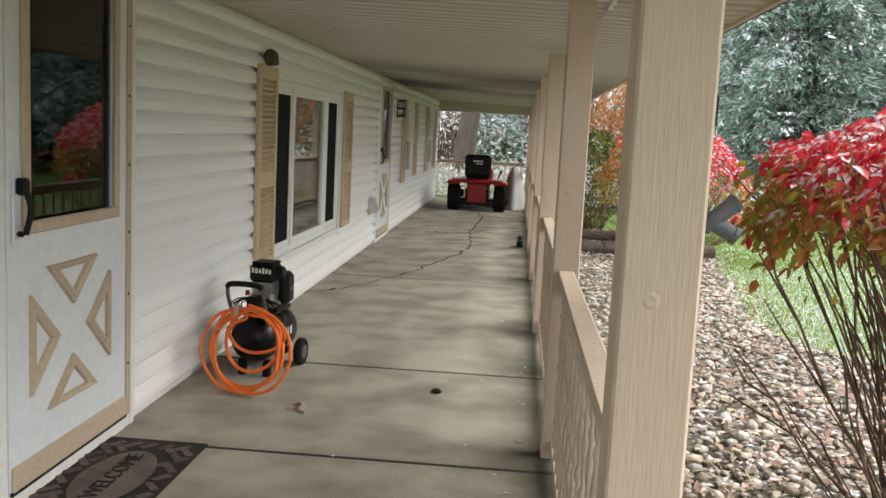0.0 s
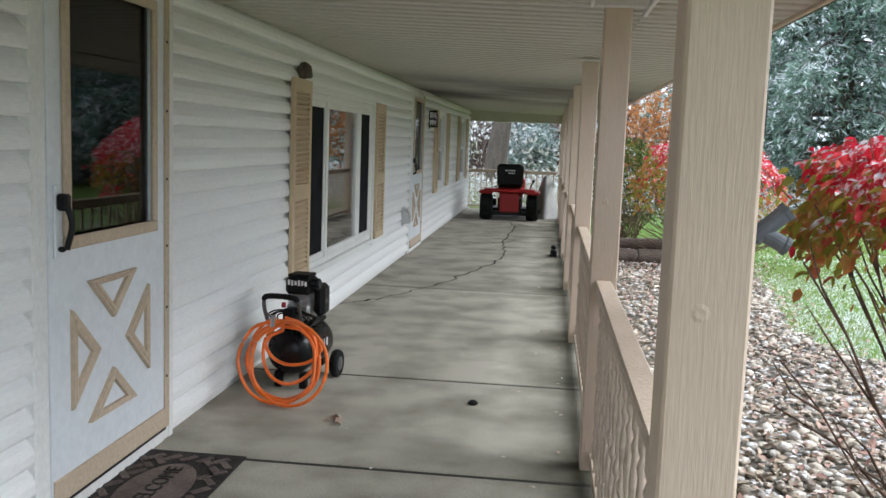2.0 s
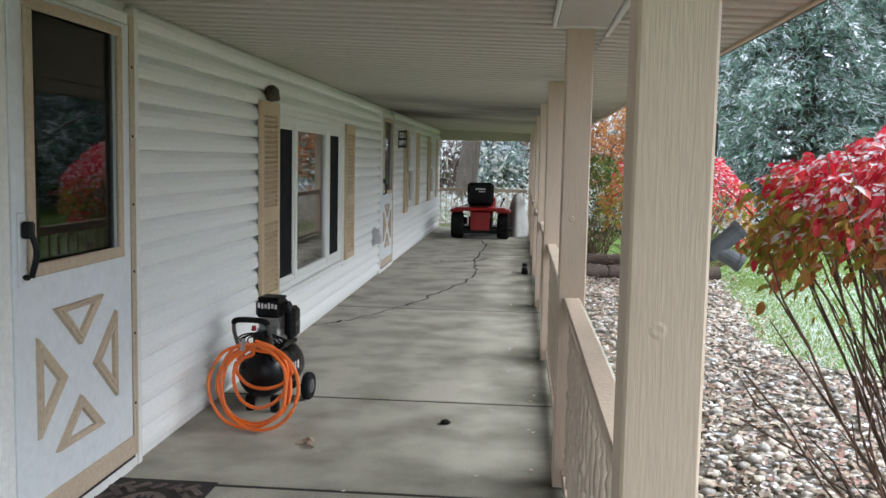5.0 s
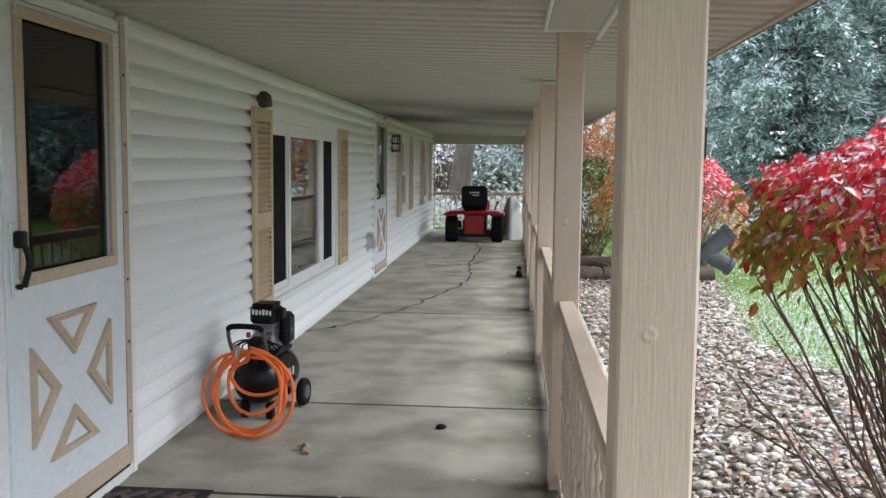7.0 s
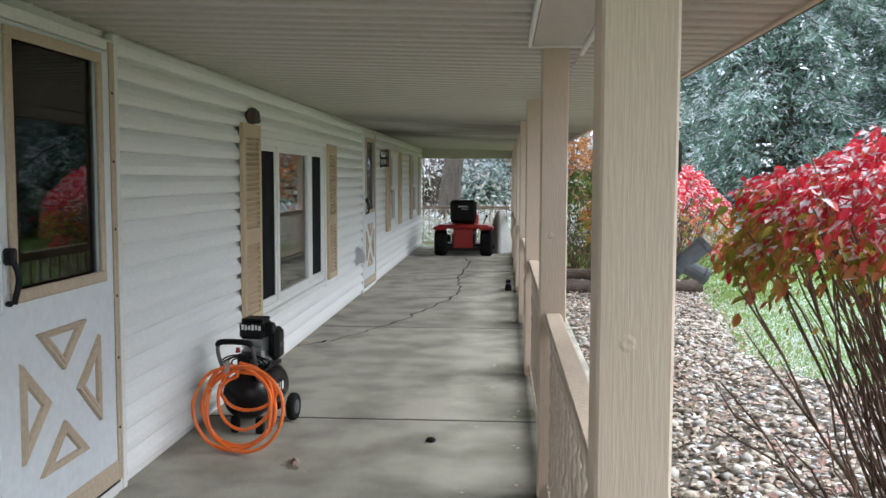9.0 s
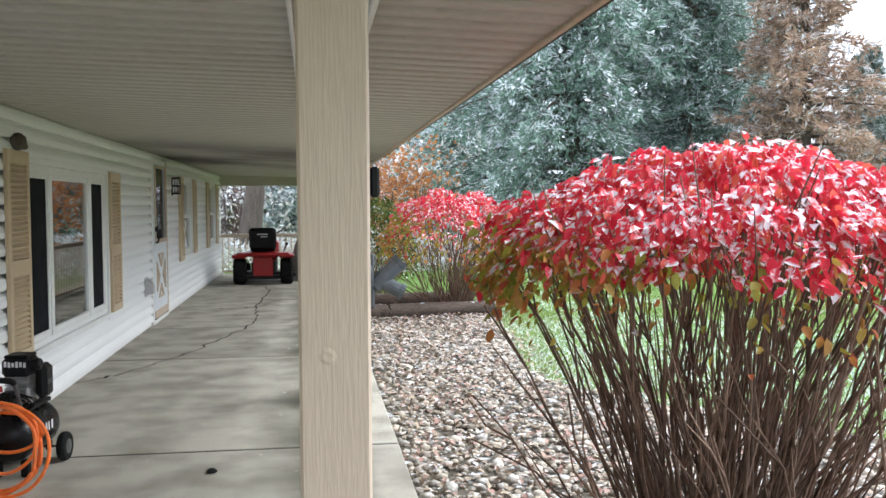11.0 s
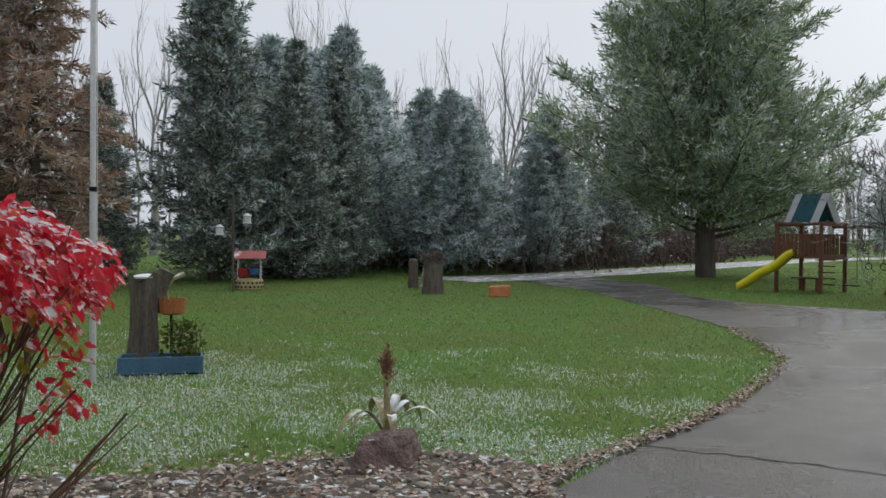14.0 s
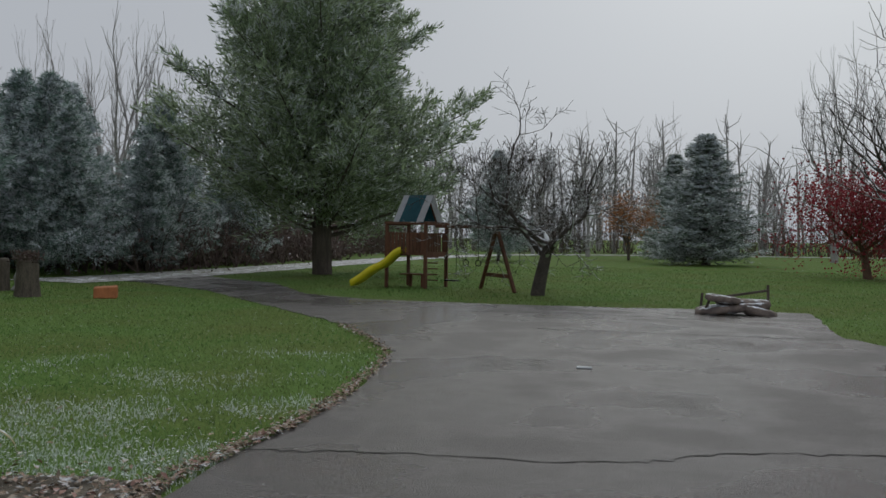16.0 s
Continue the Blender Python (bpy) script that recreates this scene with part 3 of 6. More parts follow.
def wall_structure():
    wall = thing("wall_east", (0, 0, 0), "white vinyl lap siding wall of the house front", "wall", kind="structure")
    bm = bmesh.new()
    ys = sorted({Y0, Y1, *(o[0] for o in OPENINGS), *(o[1] for o in OPENINGS)})
    for a, b in zip(ys, ys[1:]):
        op = [o for o in OPENINGS if o[0] <= a and o[1] >= b]
        for z0, z1 in ((-0.1, op[0][2]), (op[0][3], 2.4)) if op else ((-0.1, 2.4),):
            box(bm, (-0.16, a, z0), (-0.004, b, z1))
    part("sheathing", bm, M_WHITE, wall)
    # lap courses: a tilted board with a rounded butt, cut at each opening
    step, z, k = 0.108, 0.045, 0
    while z < CEIL + 0.1:
        spans, y = [], Y0
        for o in OPENINGS:
            if o[2] < z + step and o[3] > z + 0.03:
                spans.append((y, o[0] - 0.045))
                y = o[1] + 0.045
        spans.append((y, Y1))
        for a, b in spans:
            if b - a < 0.05:
                continue
            bm = bmesh.new()
            prof = [(-0.003, 0.004), (0.02, 0.004), (0.03, 0.0), (0.046, 0.003), (0.05, 0.014), (0.049, step * 0.4), (0.036, step * 0.68), (0.004, step * 0.97), (0.0, step + 0.008), (-0.003, step + 0.008)]
            va = [bm.verts.new((px, a, z + pz)) for px, pz in prof]
            vb = [bm.verts.new((px, b, z + pz)) for px, pz in prof]
            for i in range(len(prof)):
                j = (i + 1) % len(prof)
                bm.faces.new((va[i], va[j], vb[j], vb[i]))
            bm.faces.new(va[::-1])
            bm.faces.new(vb)
            bmesh.ops.recalc_face_normals(bm, faces=bm.faces)
            part("siding_board", bm, M_SIDING, wall)
        z += step
        k += 1
    part("sill_strip", boxes(((0.0, Y0, 0.0), (0.022, OPENINGS[0][0] - 0.06, 0.042)), ((0.0, OPENINGS[0][1] + 0.06, 0.0), (0.022, OPENINGS[2][0] - 0.06, 0.042)), ((0.0, OPENINGS[2][1] + 0.06, 0.0), (0.022, Y1, 0.042))), M_WHITE, wall)
    part("corner_post", boxes(((-0.08, Y1, -0.1), (0.03, Y1 + 0.08, 2.3))), M_WHITE, wall)
    house = thing("house_shell", (0, 0, 0), "plain closed back and ends of the house", "wall", kind="structure")
    part("back_wall", boxes(((-8.2, Y0, -0.15), (-8.0, Y1, 2.4)), ((-8.0, Y0 - 0.15, -0.15), (-0.0, Y0, 2.4)), ((-8.0, Y1 - 0.15, -0.15), (-0.17, Y1, 2.4))), M_WHITE, house)
    # added box closes the view indoors; the room's darkness is in its near-black colour
    inner = thing("interior", (0, 0, 0), "near-black box standing in for the unlit room behind the windows", "room", kind="structure")
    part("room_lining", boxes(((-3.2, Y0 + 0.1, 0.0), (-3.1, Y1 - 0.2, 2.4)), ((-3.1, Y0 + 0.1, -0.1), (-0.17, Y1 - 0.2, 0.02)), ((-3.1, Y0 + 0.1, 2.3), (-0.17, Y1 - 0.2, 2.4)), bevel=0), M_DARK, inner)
    return wall


def porch_shell():
    floor = thing("porch_floor", (0, 0, 0), "worn grey-brown concrete porch slab with dark joints", "floor", kind="structure")
    part("joint_bed", boxes(((0.0, Y0, -0.4), (2.44, Y1 + 0.1, -0.07)), bevel=0), M_JOINT, floor)
    cuts = [Y0, -0.6, 0.9, 2.42, 3.93, 5.45, 8.81, 11.03, 14.1, 17.0, Y1 + 0.1]
    for y in cuts[1:-1]:
        part("joint_fill", boxes(((0.006, y - 0.014, -0.06), (2.44, y + 0.014, -0.003)), bevel=0), M_JOINT, floor)
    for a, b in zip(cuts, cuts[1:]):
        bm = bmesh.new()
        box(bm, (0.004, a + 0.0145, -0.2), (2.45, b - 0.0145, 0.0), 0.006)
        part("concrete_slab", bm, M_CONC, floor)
    rng = np.random.default_rng(5)
    for ctrl in ([(0.03, 7.71), (0.34, 8.14), (0.72, 9.05), (0.99, 10.22), (1.22, 11.57), (1.16, 13.22), (1.22, 15.26), (1.11, 16.54)], [(0.5, 13.0), (1.1, 13.1), (1.3, 13.4)]):
        p = smooth_path([(x, y, 0.0) for x, y in ctrl], 60)
        p[:, :2] += rng.normal(0, 0.022, (60, 2))
        w = rng.uniform(0.006, 0.015, 60)
        v = np.concatenate([p + [0, 0, 0.004], p + [0, 0, 0.004]])
        v[:60, 0] -= w
        v[60:, 0] += w
        i = np.arange(59)
        put("crack", np_mesh("crack", v, np.stack([i, i + 60, i + 61, i + 1], 1), M_JOINT), floor)


    # ribs run across the porch
    n = int((Y1 - Y0) / 0.152)
    prof = []
    for k in range(n):
        y = Y0 + k * 0.152
        prof += [(y, 0.0), (y + 0.112, 0.0), (y + 0.116, 0.03), (y + 0.148, 0.03)]
    prof.append((Y1 + 0.1, 0.0))
    v, f = [], []
    xs = ((0.0, CEIL), (1.9, 2.035), (2.16, 2.03))
    for y, dz in prof:
        for x, z in xs:
            v.append((x, y, z + dz))
    for k in range(len(prof) - 1):
        for j in range(2):
            a = k * 3 + j
            f.append((a, a + 1, a + 4, a + 3))
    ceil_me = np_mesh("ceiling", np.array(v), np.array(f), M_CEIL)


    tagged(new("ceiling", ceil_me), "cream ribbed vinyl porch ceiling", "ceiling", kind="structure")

    head = thing("header_beam", (0, 0, 0), "cream vinyl-wrapped beam over the porch posts", "beam", kind="structure")
    part("wrap", boxes(((1.9, Y0, 2.0), (2.12, 4.08, 2.2)), bevel=0.006), M_CEIL, head)
    part("edge_trim", boxes(((1.885, Y0, 1.992), (1.9, 4.09, 2.03)), ((2.12, Y0, 1.985), (2.14, 4.3, 2.01)), ((1.885, 4.08, 1.992), (2.14, 4.095, 2.02))), M_WHITE, head)
    end = thing("end_beam", (0, 0, 0), "cream header across the far porch end", "beam", kind="structure")
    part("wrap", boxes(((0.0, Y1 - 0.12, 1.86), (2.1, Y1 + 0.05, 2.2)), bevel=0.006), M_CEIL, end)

    sof = thing("soffit", (0, 0, 0), "cream ribbed vinyl soffit under the eave", "soffit", kind="structure")
    n2 = int((Y1 + 0.5 - Y0) / 0.152)
    v, f = [], []
    for k in range(n2):
        y = Y0 + k * 0.152
        for yy, dz in ((y, 0), (y + 0.122, 0), (y + 0.125, 0.025), (y + 0.149, 0.025)):
            v += [(2.14, yy, 2.02 + dz), (2.74, yy, 2.0 + dz)]
    for k in range(len(v) // 2 - 1):
        f.append((2 * k, 2 * k + 1, 2 * k + 3, 2 * k + 2))
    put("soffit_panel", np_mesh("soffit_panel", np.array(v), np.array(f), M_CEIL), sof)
    roof = thing("roof", (0, 0, 0), "dark shingled low roof with a metal eave edge", "roof", kind="structure")
    bm = bmesh.new()
    c = [(2.8, 2.03), (2.8, 2.14), (-3.0, 4.0), (-9.0, 2.3), (-9.0, 2.2), (-3.0, 3.85)]
    a = [bm.verts.new((x, Y0 - 0.5, z)) for x, z in c]
    b = [bm.verts.new((x, Y1 + 0.6, z)) for x, z in c]
    for i in range(6):
        bm.faces.new((a[i], a[(i + 1) % 6], b[(i + 1) % 6], b[i]))
    bm.faces.new(a[::-1])
    bm.faces.new(b)
    bmesh.ops.recalc_face_normals(bm, faces=bm.faces)
    part("shingles", bm, M_ROOF, roof)
    part("fascia", boxes(((2.74, Y0 - 0.5, 1.985), (2.765, Y1 + 0.6, 2.12))), M_TAN, roof)
    part("drip_edge", boxes(((2.765, Y0 - 0.5, 2.09), (2.82, Y1 + 0.6, 2.11)), ((2.765, Y0 - 0.5, 1.985), (2.775, Y1 + 0.6, 2.09)), bevel=0.003), M_BLACK, roof)


wall_structure()
porch_shell()


def storm_door(name, y0, y1, z1, label):
    """A white storm door: tall glass above, four raised triangles below."""
    d = tagged(thing(name, (0, y0, 0), label, "door"), kind="structure")
    w = y1 - y0
    part("door_frame", boxes(((-0.16, 0, 0), (0.045, 0.055, z1)), ((-0.16, w - 0.055, 0), (0.045, w, z1)), ((-0.16, 0.055, z1 - 0.05), (0.045, w - 0.055, z1)), ((-0.16, 0.055, 0), (0.05, w - 0.055, 0.055))), M_WHITE, d)
    part("side_trim", boxes(((0.0, -0.045, 0), (0.05, -0.002, z1 + 0.03)), ((0.0, w + 0.002, 0), (0.05, w + 0.045, z1 + 0.03))), M_WHITE, d)
    part("hinge_strip", boxes(((0.046, w - 0.055, 0.06), (0.056, w - 0.035, z1 - 0.01)), ((0.046, w - 0.03, 0.06), (0.054, w - 0.004, z1 - 0.01))), M_TAN, d)
    for z in (0.3, 0.62, 0.9, 1.2, 1.5, 1.8):
        part("screw", boxes(((0.056, w - 0.049, z), (0.062, w - 0.041, z + 0.012)), bevel=0.002), M_BLACK, d)
    a, b, zb, zt = 0.058, w - 0.058, 0.06, z1 - 0.055
    g0, g1, h0, h1 = a + 0.12, b - 0.13, 1.02, zt - 0.05
    leaf = part("door_leaf", boxes(((0.012, a, zb), (0.05, b, h0)), ((0.012, a, h0), (0.05, g0, zt)), ((0.012, g1, h0), (0.05, b, zt)), ((0.012, g0, h1), (0.05, g1, zt)), bevel=0.003), M_DOOR, d)
    part("glass_bead", boxes(((0.05, g0 - 0.035, h0 - 0.035), (0.066, g1 + 0.035, h0 + 0.012)), ((0.05, g0 - 0.035, h1 - 0.012), (0.066, g1 + 0.035, h1 + 0.03)), ((0.05, g0 - 0.035, h0 + 0.012), (0.066, g0 + 0.01, h1 - 0.012)), ((0.05, g1 - 0.01, h0 + 0.012), (0.066, g1 + 0.035, h1 - 0.012))), M_TAN, leaf, "tan glass bead")
    g = part("pane", boxes(((0.028, g0, h0), (0.034, g1, h1)), bevel=0), M_DGLASS, leaf)
    g.visible_shadow = False
    part("kick_plate", boxes(((0.05, a + 0.005, zb), (0.06, b - 0.005, zb + 0.1)), bevel=0.003), M_TAN, leaf, "tan kick plate")
    part("sweep", boxes(((0.045, a, 0.056), (0.062, b, zb + 0.012))), M_BLACK, leaf)
    cy, cz = (a + b) / 2 - 0.02, 0.575
    tri = [[(-0.2, 0.275), (0.2, 0.275), (0.0, 0.1)], [(-0.2, -0.275), (0.2, -0.275), (0.0, -0.1)], [(-0.32, 0.19), (-0.32, -0.19), (-0.11, 0.0)], [(0.32, 0.19), (0.32, -0.19), (0.11, 0.0)]]
    for t in tri:
        bm = bmesh.new()
        c = Vector((sum(p[0] for p in t) / 3, sum(p[1] for p in t) / 3))
        rings = []
        for s, x in ((1.0, 0.05), (0.96, 0.066), (0.8, 0.062), (0.76, 0.068), (0.58, 0.064), (0.55, 0.05)):
            rings.append([bm.verts.new((x, cy + c.x + (p[0] - c.x) * s, cz + c.y + (p[1] - c.y) * s)) for p in t])
        for q, r in zip(rings, rings[1:]):
            for i in range(3):
                bm.faces.new((q[i], q[(i + 1) % 3], r[(i + 1) % 3], r[i]))
        bmesh.ops.recalc_face_normals(bm, faces=bm.faces)
        part("triangle_moulding", bm, M_TAN, leaf, "tan raised triangle moulding")
    h = part("handle_plate", boxes(((0.05, a + 0.022, 0.96), (0.06, a + 0.058, 1.22)), bevel=0.004), M_DOOR, leaf)
    bm = boxes(((0.06, a + 0.028, 1.13), (0.1, a + 0.066, 1.19)), ((0.06, a + 0.03, 0.985), (0.09, a + 0.052, 1.005)), bevel=0.008)
    p = smooth_path([(0.092, a + 0.045, 1.15), (0.108, a + 0.05, 1.08), (0.092, a + 0.042, 0.995)], 8)
    part("handle", bm, M_BLACK, h, "black pull handle with thumb latch")
    tube("grip", p, 0.011, M_BLACK, h, 6)
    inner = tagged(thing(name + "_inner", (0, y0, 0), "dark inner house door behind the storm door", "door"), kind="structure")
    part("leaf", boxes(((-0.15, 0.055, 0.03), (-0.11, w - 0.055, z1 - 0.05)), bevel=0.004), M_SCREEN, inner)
    return d


storm_door("door_1", *OPENINGS[0][:2], OPENINGS[0][3], "white storm door with tan trim and tall dark glass, closed")
storm_door("door_2", *OPENINGS[2][:2], OPENINGS[2][3], "white storm door with tan trim beside a vent, closed")


def sash(parent, a, b, z0, z1, x, dark=False, bar=None):
    fr = part("sash_frame", boxes(((x - 0.02, a, z0), (x + 0.02, a + 0.032, z1)), ((x - 0.02, b - 0.032, z0), (x + 0.02, b, z1)), ((x - 0.02, a + 0.032, z0), (x + 0.02, b - 0.032, z0 + 0.05)), ((x - 0.02, a + 0.032, z1 - 0.045), (x + 0.02, b - 0.032, z1)),
                                  *([((x - 0.018, a + 0.045, bar - 0.018), (x + 0.016, b - 0.045, bar + 0.018))] if bar else [])), M_WHITE, parent)
    g = part("pane", boxes(((x - 0.004, a + 0.032, z0 + 0.05), (x + 0.002, b - 0.032, z1 - 0.045)), bevel=0), M_GLASS, fr)
    g.visible_shadow = False
    if dark:
        part("insect_screen", boxes(((x + 0.006, a + 0.032, z0 + 0.05), (x + 0.009, b - 0.032, z1 - 0.045)), bevel=0), M_SCREEN, fr)


def shutter(y0, y1, z0, z1):
    s = thing("shutter", (0.046, (y0 + y1) / 2, z0), "tan plastic louvered shutter fixed to the siding", "shutter", "window shutters")
    w, h = (y1 - y0) / 2, z1 - z0
    part("stile", boxes(((0, -w, 0), (0.03, -w + 0.05, h))), M_SHUT, s)
    part("stile", boxes(((0, w - 0.05, 0), (0.03, w, h))), M_SHUT, s)
    mid = h * 0.44
    for za, zb in ((0, 0.07), (mid - 0.05, mid + 0.06), (h - 0.09, h)):
        part("rail", boxes(((0, -w + 0.05, za), (0.03, w - 0.05, zb))), M_SHUT, s)
    part("backing", boxes(((0, -w + 0.05, 0.05), (0.006, w - 0.05, h - 0.05)), bevel=0), M_SHUT, s)
    me = None
    for za, zb in ((0.07, mid - 0.05), (mid + 0.06, h - 0.09)):
        n = int((zb - za) / 0.034)
        for k in range(n):
            z = za + (k + 0.5) * (zb - za) / n
            if me is None:
                bm = bmesh.new()
                box(bm, (-0.013, -w + 0.05, -0.004), (0.013, w - 0.05, 0.004), 0, pose(0, 0, 0, 0, 40, 0))
                me = bpy.data.meshes.new("louver")
                bm.to_mesh(me)
                bm.free()
                me.materials.append(M_SHUT)
            put("louver", me, s).location = (0.017, 0, z)
    return s


def window(name, y0, y1, z0, z1, kind):
    d = tagged(thing(name, (0, 0, 0), "white-framed window with dark side sashes" if kind else "white double-hung window", "window"), kind="structure")
    part("window_frame", boxes(((-0.14, y0, z0), (0.035, y0 + 0.05, z1)), ((-0.14, y1 - 0.05, z0), (0.035, y1, z1)), ((-0.14, y0 + 0.05, z1 - 0.05), (0.035, y1 - 0.05, z1)), ((-0.14, y0 + 0.05, z0), (0.035, y1 - 0.05, z0 + 0.045))), M_WHITE, d)
    part("casing", boxes(((0.0, y0 - 0.045, z0 - 0.045), (0.056, y0 - 0.001, z1 + 0.05)), ((0.0, y1 + 0.001, z0 - 0.045), (0.056, y1 + 0.045, z1 + 0.05)), ((0.0, y0, z1 + 0.001), (0.056, y1, z1 + 0.05)), ((0.0, y0, z0 - 0.045), (0.066, y1, z0 - 0.001))), M_WHITE, d)
    if kind:
        a, b = y0 + 0.6, y0 + 1.8
        part("mullion", boxes(((-0.1, a - 0.03, z0 + 0.045), (0.04, a + 0.03, z1 - 0.05)), ((-0.1, b - 0.05, z0 + 0.045), (0.04, b + 0.05, z1 - 0.05))), M_WHITE, d)
        sash(d, y0 + 0.05, a - 0.03, z0 + 0.045, z1 - 0.05, 0.01, True)
        sash(d, a + 0.03, b - 0.05, z0 + 0.045, z1 - 0.05, 0.014)
        sash(d, b + 0.05, y1 - 0.05, z0 + 0.045, z1 - 0.05, 0.01, True)
    else:
        m = (z0 + z1) / 2
        sash(d, y0 + 0.05, y1 - 0.05, m - 0.02, z1 - 0.05, -0.02)
        sash(d, y0 + 0.05, y1 - 0.05, z0 + 0.045, m + 0.02, 0.01)
    cur = tagged(thing(name + "_curtain", (0, 0, 0), "dim folded curtain inside the window", "curtain"), kind="structure")
    ys = np.linspace(y0 + 0.06, y0 + (y1 - y0) * 0.2, 24)
    v = np.concatenate([np.stack([-0.22 + 0.025 * np.sin(np.arange(24) * 1.3), ys, np.full(24, z)], 1) for z in (z0, z1)])
    i = np.arange(23)
    put("drape", np_mesh("drape", v, np.stack([i, i + 1, i + 25, i + 24], 1), M_TARP), cur)


window("window_1", *OPENINGS[1], True)
window("window_2", *OPENINGS[3], False)
window("window_3", *OPENINGS[4], False)
shutter(6.06, 6.5, 0.43, 1.8)
shutter(8.99, 9.43, 0.43, 1.76)
shutter(13.54, 13.94, 0.64, 1.87)
shutter(15.06, 15.46, 0.68, 1.87)
shutter(16.94, 17.34, 0.68, 1.87)
shutter(18.56, 18.96, 0.68, 1.87)

orn = thing("wall_ornament", (0.075, 6.28, 1.8), "small weathered grey ornament on top of a shutter", "ornament")
part("body", lathe([(0.002, 0), (0.045, 0.01), (0.055, 0.045), (0.05, 0.085), (0.02, 0.11), (0.002, 0.115)], 10), M_STUMP, orn, smooth=True)
part("wing", boxes(((-0.01, 0.02, 0.01), (0.035, 0.1, 0.05)), bevel=0.012), M_STUMP, orn)

vent = thing("wall_vent", (0.045, 10.87, 0.4), "grey dryer vent hood on the siding", "vent")
part("plate", boxes(((0, -0.11, 0), (0.012, 0.11, 0.22))), M_ALU, vent)
bm = bmesh.new()
pr = [(0.012, 0.2), (0.06, 0.17), (0.09, 0.1), (0.09, 0.03), (0.012, 0.03)]
va, vb = [bm.verts.new((x, -0.08, z)) for x, z in pr], [bm.verts.new((x, 0.08, z)) for x, z in pr]
for i in range(5):
    bm.faces.new((va[i], va[(i + 1) % 5], vb[(i + 1) % 5], vb[i]))
bm.faces.new(va[::-1])
bm.faces.new(vb)
part("hood", bm, M_ALU, vent)

lamp = thing("wall_lantern", (0.045, 12.95, 1.58), "black metal wall lantern beside the door", "lantern")
part("back_plate", boxes(((0, -0.05, 0), (0.02, 0.05, 0.26))), M_BLACK, lamp)
for z in (0.02, 0.13, 0.24):
    part("band", boxes(((0.02, -0.08, z), (0.17, 0.08, z + 0.025))), M_BLACK, lamp)
for y in (-0.075, 0.065):
    part("bar", boxes(((0.155, y, 0.045), (0.167, y + 0.012, 0.24))), M_BLACK, lamp)
part("lamp_glass", lathe([(0.04, 0.046), (0.05, 0.06), (0.05, 0.2), (0.04, 0.235)], 10, Matrix.Translation((0.09, 0, 0))), M_GLASS, lamp)

lamp.matrix_world = lamp.matrix_world @ Matrix.Diagonal((0.7, 0.7, 0.95, 1))

# ---- posts and railings ----
POSTS = [1.5, 4.1, 6.7, 9.15, 11.65, 14.2, 16.8, 19.45]
bm = bmesh.new()
box(bm, (-0.0575, -0.0575, 0), (0.0575, 0.0575, 2.0), 0.005)
post = thing("porch_post", (1.985, POSTS[0] + 0.0575, 0), "square tan-painted wooden porch post with visible grain", "post", "porch posts")
part("shaft", bm, M_POST, post)
part("knot", lathe([(0.001, -0.004), (0.016, -0.001), (0.008, 0.0015), (0.001, 0.0005)], 9, pose(-0.012, -0.058, 1.19, 90, 0, 0)), M_POST, post)
for y in POSTS[1:]:
    copy_thing(post, pose(2.005, y + 0.0575, 0, 0, 0, 90 * (int(y) % 4)))

BAL = [(0.012, 0.0), (0.016, 0.02), (0.016, 0.1), (0.009, 0.115), (0.017, 0.14), (0.011, 0.165), (0.0155, 0.27), (0.012, 0.34), (0.009, 0.36), (0.018, 0.385), (0.018, 0.4), (0.009, 0.425),
       (0.012, 0.45), (0.0165, 0.53), (0.011, 0.6), (0.017, 0.63), (0.009, 0.655), (0.016, 0.68), (0.016, 0.74), (0.012, 0.755)]
bal_bm = lathe([(r * 0.95, z) for r, z in BAL], 8)
BAL_ME = bpy.data.meshes.new("baluster")
bal_bm.to_mesh(BAL_ME)
bal_bm.free()
BAL_ME.materials.append(M_RAIL)
for f in BAL_ME.polygons:
    f.use_smooth = True


def railing(at, length, rz=0, n=None):
    r = thing("railing", at, "tan-painted porch railing with turned balusters", "railing", "porch railings", rz)
    part("top_rail", boxes(((-0.036, 0, 0.815), (0.036, length, 0.85)), ((-0.02, 0, 0.775), (0.02, length, 0.815)), bevel=0.006), M_RAIL, r)
    part("bottom_rail", boxes(((-0.02, 0, 0.045), (0.02, length, 0.085)), bevel=0.004), M_RAIL, r)
    n = n or int(length / 0.15)
    for k in range(n):
        o = put("baluster", BAL_ME, r)
        o.location = (0, (k + 0.5) * length / n, 0.06)
        o.scale = (1, 1, 0.965)
    return r


for a, b in zip(POSTS, POSTS[1:]):
    railing((2.005, a + 0.115, 0), b - a - 0.115)
railing((0.02, Y1 - 0.06, 0), 1.9, -90, 16)
part("rail_hook", boxes(((-0.004, -0.01, 0.85), (0.004, 0.0, 0.905)), ((-0.004, -0.01, 0.9), (0.03, 0.0, 0.908)), bevel=0.002), M_ALU, [o for o in scene.objects if o.name == "railing"][0])

pl = thing("post_bracket", (2.0425, 1.6, 1.44), "small black metal bracket on the outer side of a post", "bracket")
part("plate", boxes(((0.0, -0.012, 0.0), (0.006, 0.012, 0.06)), bevel=0.002), M_BLACK, pl)
part("arm", boxes(((0.006, -0.01, 0.004), (0.022, 0.01, 0.056)), bevel=0.004), M_BLACK, pl)

